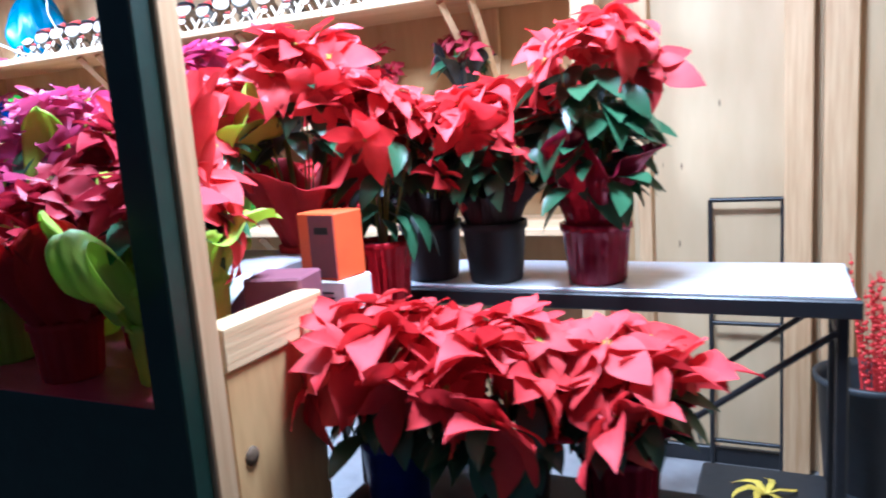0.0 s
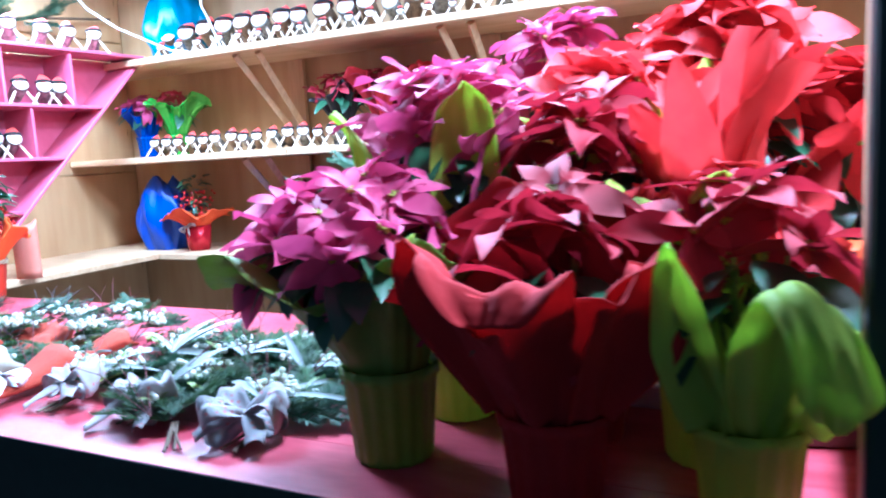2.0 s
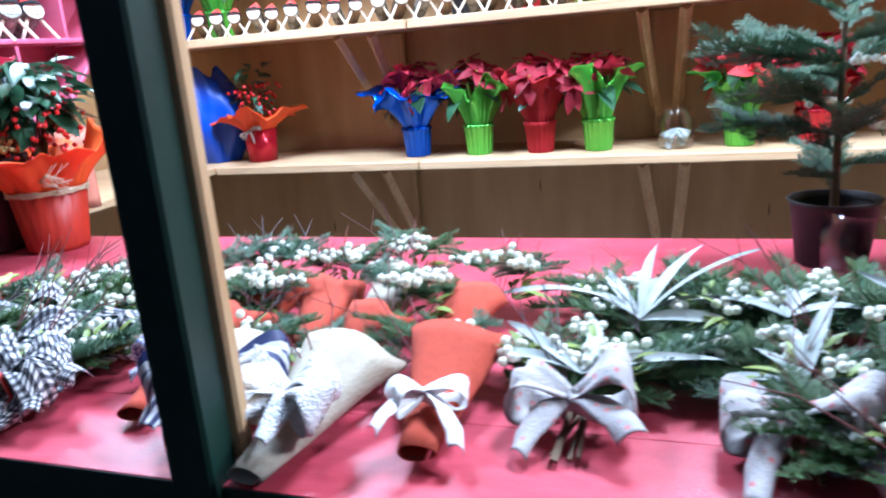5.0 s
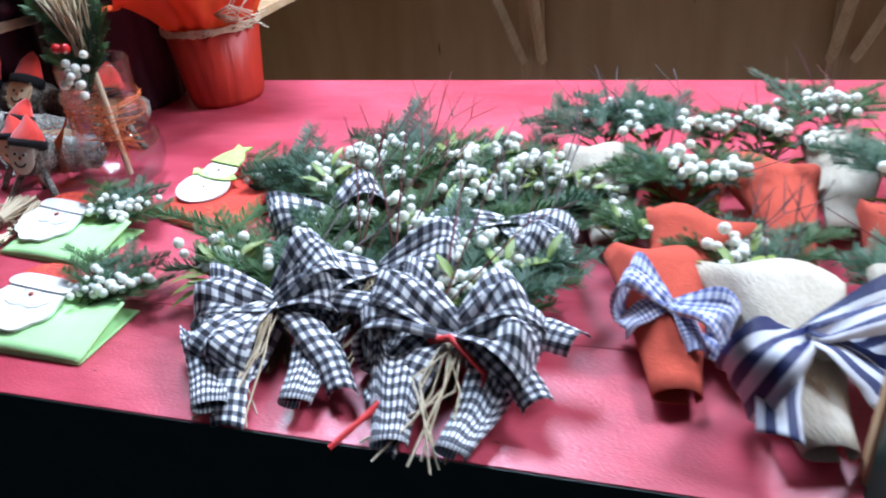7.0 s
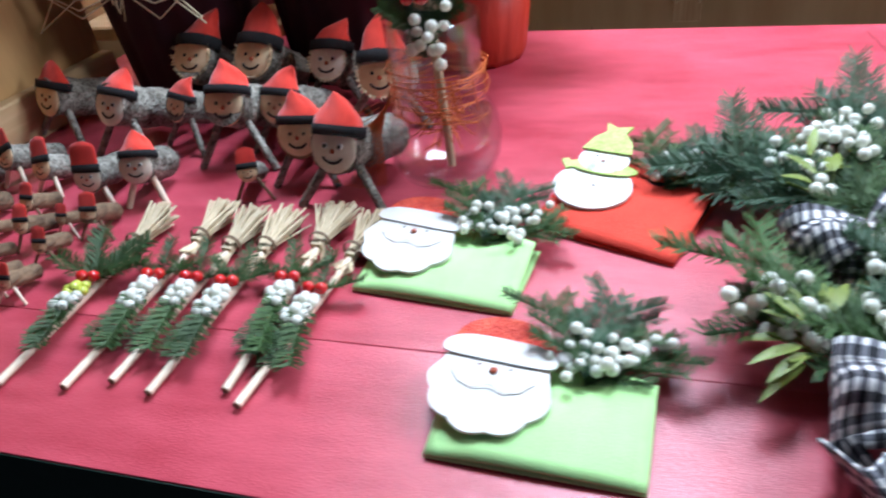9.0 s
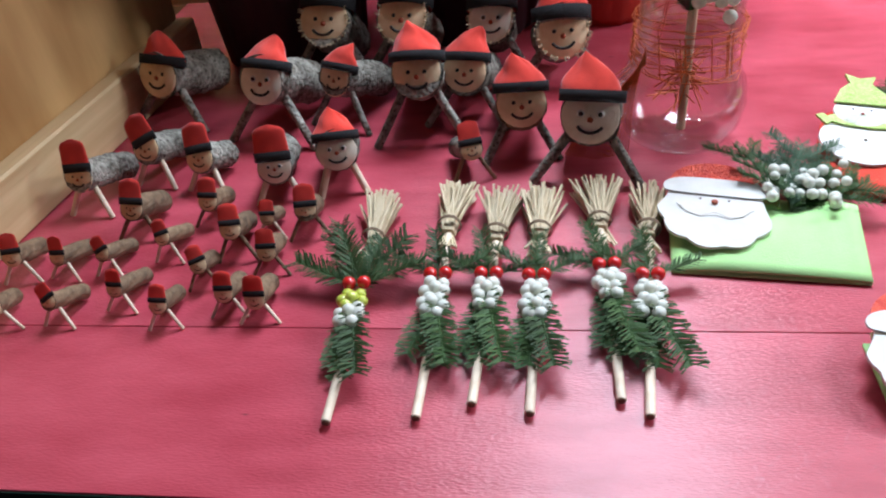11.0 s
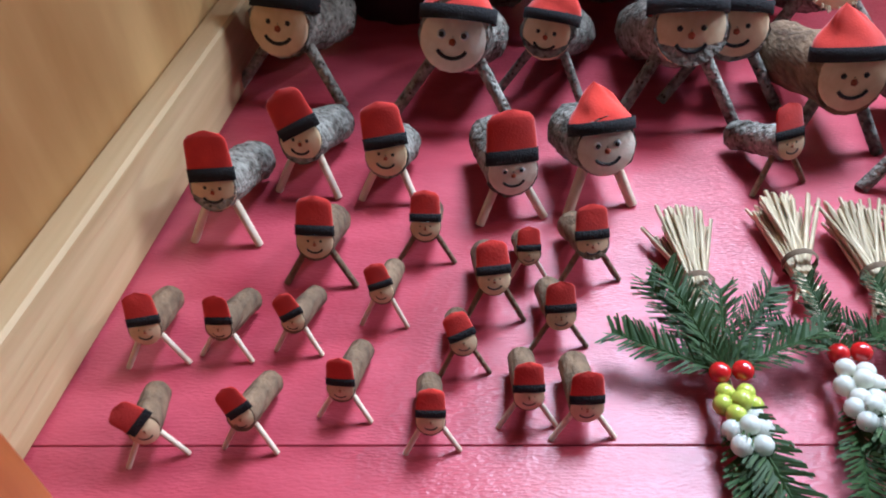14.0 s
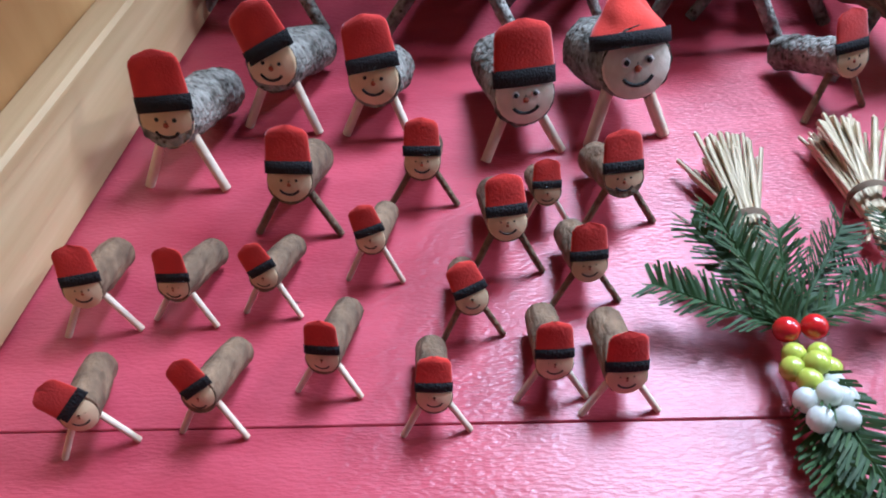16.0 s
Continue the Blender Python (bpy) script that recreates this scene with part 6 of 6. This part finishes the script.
def bag_fn(u, v):
    a = 2 * math.pi * u
    r = 0.115 * (math.sin(math.pi * min(1, v * 0.66 + 0.18)) ** 0.6) * (1 - 0.35 * v ** 4) * (1 + 0.10 * math.sin(5 * a + 6 * v) + 0.05 * math.sin(11 * a))
    return (r * math.cos(a) * 1.15, r * math.sin(a) * 0.8, 0.30 * v + 0.02 * v * math.sin(3 * a))
tagged(part("plastic_bag", sheet(bag_fn, 48, 16, 0, True), "bag_blue", m=pose(-2.555, 1.730, SH2 + 0.0005)), "full crumpled blue plastic bag on the shelf", "bag")

# ---------------------------------------------------------------- pink rack with log ornaments on the side shelf
rack = thing("display_rack", pose(-2.50, 0.870, 0.93), "pink painted triangular display rack full of log ornaments", "rack")
RD = 0.16
def rack_board(name, y0, z0, y1, z1, th=0.012, depth=RD):
    d = Vector((0, y1 - y0, z1 - z0))
    ang = math.degrees(math.atan2(d.z, d.y))
    return part(name, block(depth, d.length, th, 0.002), "rack_pink", rack, m=pose(-depth / 2, (y0 + y1) / 2, (z0 + z1) / 2, ang, 0, 0), smooth=False)
rack_board("side_board", 0.0, 0.0, 0.775, 0.775)
rack_board("side_board", 0.0, 0.0, -0.62, 0.62)
rack_board("top_board", -0.62, 0.785, 0.79, 0.785)
for zz in (0.20, 0.385, 0.575):
    rack_board("shelf", -min(0.60, zz - 0.02), zz, zz - 0.02, zz)
for yy, z0, z1 in ((0.10, 0.21, 0.38), (0.26, 0.395, 0.57), (0.44, 0.585, 0.775), (0.0, 0.395, 0.57), (0.17, 0.585, 0.775), (-0.2, 0.395, 0.57), (-0.15, 0.585, 0.775)):
    part("divider", block(RD - 0.004, 0.010, z1 - z0, 0.001), "rack_pink", rack, m=pose(-RD / 2, yy, z0), smooth=False)
part("back_panel", outline_plate([(0.0, 0.012), (0.77, 0.782), (-0.61, 0.782), (-0.61, 0.62)], 0.006, (0.05, 0.5)), "rack_pink", rack, m=Matrix(((0, 0, 1, -RD), (1, 0, 0, 0), (0, 1, 0, 0), (0, 0, 0, 1))), smooth=False)
for k, (yy, zz) in enumerate(((0.02, 0.207), (0.13, 0.392), (-0.10, 0.392), (0.34, 0.582), (0.09, 0.582), (-0.05, 0.582), (0.58, 0.792), (0.36, 0.792), (0.10, 0.792), (-0.16, 0.792),
                              (-0.07, 0.207), (0.20, 0.392), (0.06, 0.392), (-0.04, 0.392), (0.25, 0.582), (0.02, 0.582), (0.40, 0.582), (0.47, 0.792), (0.23, 0.792), (-0.03, 0.792))):
    lo(-2.53, 0.870 + yy, 0.93 + zz, 0.075, 0.025, 0.10, 58 + 8 * (k % 3), "point", "bark_grey", "cut_pale", "stick", detail=True, seed=140 + k, group="log ornaments on the rack",
       label="log ornament with a red cap on the pink rack")
# hanging flood lamp and a green garland over the rack
fl = thing("flood_lamp", pose(-2.62, 1.18, 2.02), "white flood lamp glowing above the pink rack", "lamp")
part("housing", block(0.24, 0.20, 0.04, 0.006), "lamp_white", fl, m=Matrix.Translation((0, 0, 0.004)), smooth=False)
part("lens", block(0.21, 0.17, 0.006, 0.002), "glow", fl, m=Matrix.Translation((0, 0, -0.003)), smooth=False)
part("hanger", block(0.03, 0.03, 0.36, 0.002), "metal_dark", fl, m=Matrix.Translation((0, 0, 0.044)), smooth=False)
gar = thing("garland", pose(-2.80, 0.95, 1.95), "fir garland along the side wall above the rack", "garland")
part("wire", tube([(-0.1, -0.4, 0.0), (-0.1, 0.2, -0.08), (-0.1, 0.9, 0.0)], 0.006, 6), "stem", gar)
for k in range(24):
    yy = -0.4 + 0.95 * k / 23
    part("fir_sprig", SPRIGS[2 + k % 2], "fir_blue", gar, m=pose(-0.09, yy, -0.08 * (1 - ((yy - 0.2) / 0.65) ** 2), rnd.uniform(-60, 60), 0, -90 + rnd.uniform(-60, 60)) @ Matrix.Scale(1.2, 4))

tagged(part("plastic_bag", sheet(bag_fn, 48, 16, 0, True), "bag_teal", m=pose(-2.42, 1.78, SH4 + 0.0005, 0, 0, 40)), "crumpled teal plastic bag on the top shelf", "bag")
tagged(part("cable", tube([(-2.16, 1.60, 2.40), (-2.12, 1.60, 2.10), (-2.106, 1.60, 1.95), (-2.111, 1.60, 1.87), (-2.083, 1.605, 1.81), (-2.05, 1.62, SH4 + 0.004)], 0.004, 8), "lamp_white"), "white cable hanging down to the top shelf", "cable")
tagged(part("cable", tube([(-2.66, 1.20, 2.07), (-2.684, 1.45, 2.02), (-2.562, 1.46, 1.895), (-2.416, 1.47, 1.804), (-2.239, 1.55, 1.712), (-2.20, 1.60, SH4 + 0.004)], 0.004, 8), "lamp_white"), "white cable slung from the flood lamp to the shelf", "cable")

# ---------------------------------------------------------------- the side bay
tab = thing("metal_table", pose(0.36, 0.915, 0.0), "black steel trestle table with a bright metal top", "table")
part("top", block(1.10, 0.30, 0.014, 0.003), "metal", tab, "bright metal top", Matrix.Translation((0, 0, 0.895)), False)
part("rim", block(1.12, 0.016, 0.034, 0.003), "metal_dark", tab, "black front rail", Matrix.Translation((0, -0.158, 0.868)), False)
part("rim", block(1.12, 0.016, 0.030, 0.003), "metal_dark", tab, "", Matrix.Translation((0, 0.158, 0.868)), False)
for sx in (-0.53, 0.53):
    for sy in (-0.13, 0.13):
        part("leg", block(0.022, 0.022, 0.868, 0.003), "metal_dark", tab, m=Matrix.Translation((sx, sy, 0)), smooth=False)
    part("stretcher", block(0.016, 0.25, 0.016, 0.002), "metal_dark", tab, m=Matrix.Translation((sx, 0, 0.79)), smooth=False)
for sy in (-0.13, 0.13):
    part("brace", tube([(0.53, sy, 0.84), (0.24, sy, 0.62)], 0.007, 6), "metal_dark", tab)
bench = thing("low_bench", pose(0.42, 0.36, 0), "low dark bench that carries the front row of plants", "bench")
part("seat", block(0.68, 0.30, 0.03, 0.004), "plastic_black", bench, m=Matrix.Translation((0, 0, 0.59)), smooth=False)
for sx in (-0.30, 0.30):
    part("leg", block(0.03, 0.26, 0.59, 0.003), "plastic_black", bench, m=Matrix.Translation((sx, 0, 0)), smooth=False)
BEN, MET = 0.6205, 0.9095
big = "red poinsettia in a "
potted("poinsettia", 0.185, 0.335, BEN, 0.062, 0.13, "red", 13, 0.150, 0.275, big + "navy blue pot in the side bay", "pot_blue", seed=151, leaves=70, scale=1.15, crown_h=0.06, wave=0.0)
potted("poinsettia", 0.400, 0.330, BEN, 0.062, 0.13, "red", 13, 0.150, 0.265, big + "black pot in the side bay", "pot_black", seed=152, leaves=70, scale=1.2, crown_h=0.06, wave=0.0)
potted("poinsettia", 0.560, 0.380, BEN, 0.062, 0.13, "red", 11, 0.130, 0.245, big + "dark red foil wrap in the side bay", "cello_red", "cello_red", 0.10, 0.08, 0.05, seed=153, leaves=70, scale=1.15, crown_h=0.06)
potted("poinsettia", 0.030, 0.845, MET, 0.072, 0.135, "red", 10, 0.160, 0.350, "tall red poinsettia in a black pot on the metal table", "pot_black", "pot_black", 0.10, 0.10, 0.03, seed=155, leaves=70, crown_h=0.08, wave=0.0, scale=1.05)
potted("poinsettia", 0.195, 0.835, MET, 0.072, 0.135, "red", 11, 0.150, 0.330, "red poinsettia in a black pot on the metal table", "pot_black", "pot_black", 0.10, 0.10, 0.03, seed=156, leaves=70, crown_h=0.10, wave=0.0, scale=1.1)
potted("poinsettia", 0.425, 0.845, MET, 0.072, 0.130, "red", 10, 0.150, 0.470, "tall leggy red poinsettia in dark red cellophane on the metal table", "cello_red", "cello_red", 0.12, 0.17, 0.08, seed=157, leaves=110, leaf_from=0.22, crown_h=0.07, scale=1.05,
       leaf_size=0.10)

# cartons and bags between the counter and the metal table
box = thing("carton", pose(-0.030, 0.500, TOP), "orange and plum printed carton on a white box", "carton")
part("white_box", block(0.13, 0.10, 0.085, 0.003), "card_white", box, "white box", smooth=False)
for k in range(5):
    part("print_bar", block(0.040 - 0.004 * (k % 3), 0.001, 0.004, 0.0), "ink", box, "", Matrix.Translation((0.02, -0.0508, 0.02 + 0.010 * k)), False)
part("orange_box", block(0.095, 0.085, 0.13, 0.003), "card_orange", box, "orange printed box", pose(0.01, 0, 0.086, 0, 0, -8), False)
part("front_print", block(0.064, 0.002, 0.122, 0.0008), "card_purple", box, "plum printed front", pose(0.0175, -0.0432, 0.090, 0, 0, -8), False)
part("handle_slot", block(0.034, 0.002, 0.014, 0.001), "ink", box, "dark handle slot", pose(0.018, -0.0450, 0.175, 0, 0, -8), False)
plum = tagged(part("carton", block(0.11, 0.10, 0.12, 0.004), "card_purple", m=pose(-0.035, 0.355, TOP + 0.0005, 0, 0, 12), smooth=False), "plain plum-coloured carton on the counter", "carton")

frm = thing("folded_table_frame", pose(0.675, 1.90, 0.0), "folded black steel table frame leaning on the wall", "frame")
for sx in (-0.112, 0.112):
    part("tube", tube([(sx, -0.02, 0.0), (sx, 0.012, 0.955)], 0.008, 8), "metal_dark", frm)
for zz in (0.10, 0.53, 0.955):
    part("crossbar", tube([(-0.112, 0.0, zz), (0.112, 0.0, zz)], 0.008, 8), "metal_dark", frm)

binn = thing("waste_bin", pose(1.030, 1.68, 0.0), "black plastic bin standing on the floor", "bin")
part("bucket", lathe([(0.0, 0.004), (0.115, 0.0), (0.120, 0.006), (0.150, 0.43), (0.160, 0.435), (0.162, 0.455), (0.152, 0.458), (0.144, 0.43), (0.114, 0.012), (0.0, 0.010)], 40), "plastic_black", binn)
red = thing("twig_bunch", pose(1.060, 1.66, 0.02), "bunch of red decorative berry twigs standing in the bin", "twigs")
for k in range(26):
    a = rnd.uniform(0, 6.28)
    r = rnd.uniform(0.02, 0.10)
    tip = Vector((r * math.cos(a), r * math.sin(a), rnd.uniform(0.55, 0.80)))
    g = Geo()
    g.add(*tube([(0.3 * r * math.cos(a), 0.3 * r * math.sin(a), 0.0), tip], 0.003, 4, 0.5))
    for j in range(10):
        g.add(*ball(0.007, 1), m=Matrix.Translation(tip * (0.65 + 0.035 * j) + Vector((rnd.uniform(-0.008, 0.008), rnd.uniform(-0.008, 0.008), 0))))
    part("berry_twig", g, "cord_red", red)
dolly = thing("dolly", pose(0.78, 1.50, 0.0), "low black plastic dolly with castors on the floor", "dolly")
part("deck", block(0.46, 0.36, 0.035, 0.008), "plastic_black", dolly, m=Matrix.Translation((0, 0, 0.085)), smooth=False)
for sx in (-0.18, 0.18):
    for sy in (-0.13, 0.13):
        part("castor", tube([(sx - 0.012, sy, 0.042), (sx + 0.012, sy, 0.042)], 0.042, 16), "plastic_black", dolly)
strap = thing("strap", pose(0.74, 1.50, 0.121), "tangled yellow plastic strap on the dolly", "strap")
for k in range(6):
    a = k * 1.05
    part("strap_loop", ribbon([(0.0, 0.0, 0.004), (0.04 * math.cos(a), 0.04 * math.sin(a), 0.022), (0.08 * math.cos(a + 0.3), 0.08 * math.sin(a + 0.3), 0.012), (0.10 * math.cos(a + 0.5), 0.10 * math.sin(a + 0.5), 0.003)], 0.022, (math.sin(a), -math.cos(a), 0.2), 0.001), "yellow", strap)

# wrapped plant in the dark corner behind the log ornaments
potted("poinsettia", -2.370, 0.672, TOP, 0.098, 0.19, "dark", 4, 0.10, 0.34, "dark plant in maroon paper in the counter corner", "maroon", "maroon", 0.13, 0.16, 0.05, 172, leaves=60)
corner = potted("poinsettia", -2.568, 0.610, TOP, 0.098, 0.19, "dark", 5, 0.10, 0.32, "dark plant in maroon paper tied with raffia in the corner", "maroon", "maroon", 0.13, 0.14, 0.05, 171, leaves=60)
g = Geo()
for k in range(30):
    a = -2.2 + 0.05 * k
    g.add(*tube([(0.103 * math.cos(a + i * 0.35), 0.103 * math.sin(a + i * 0.35), 0.150 + 0.007 * math.sin(k * 2 + i)) for i in range(5)], 0.0013, 3))
for k in range(16):
    g.add(*tube([(0.0, -0.105, 0.150), (0.06 * math.sin(k * 2.1), -0.12, 0.150 + 0.03 * math.cos(k * 1.3)), (0.13 * math.sin(k * 2.1), -0.125, 0.140 + 0.03 * math.sin(k))], 0.0012, 3))
tagged(part("raffia", g, "straw", corner), "raffia bow", kind="stuff")
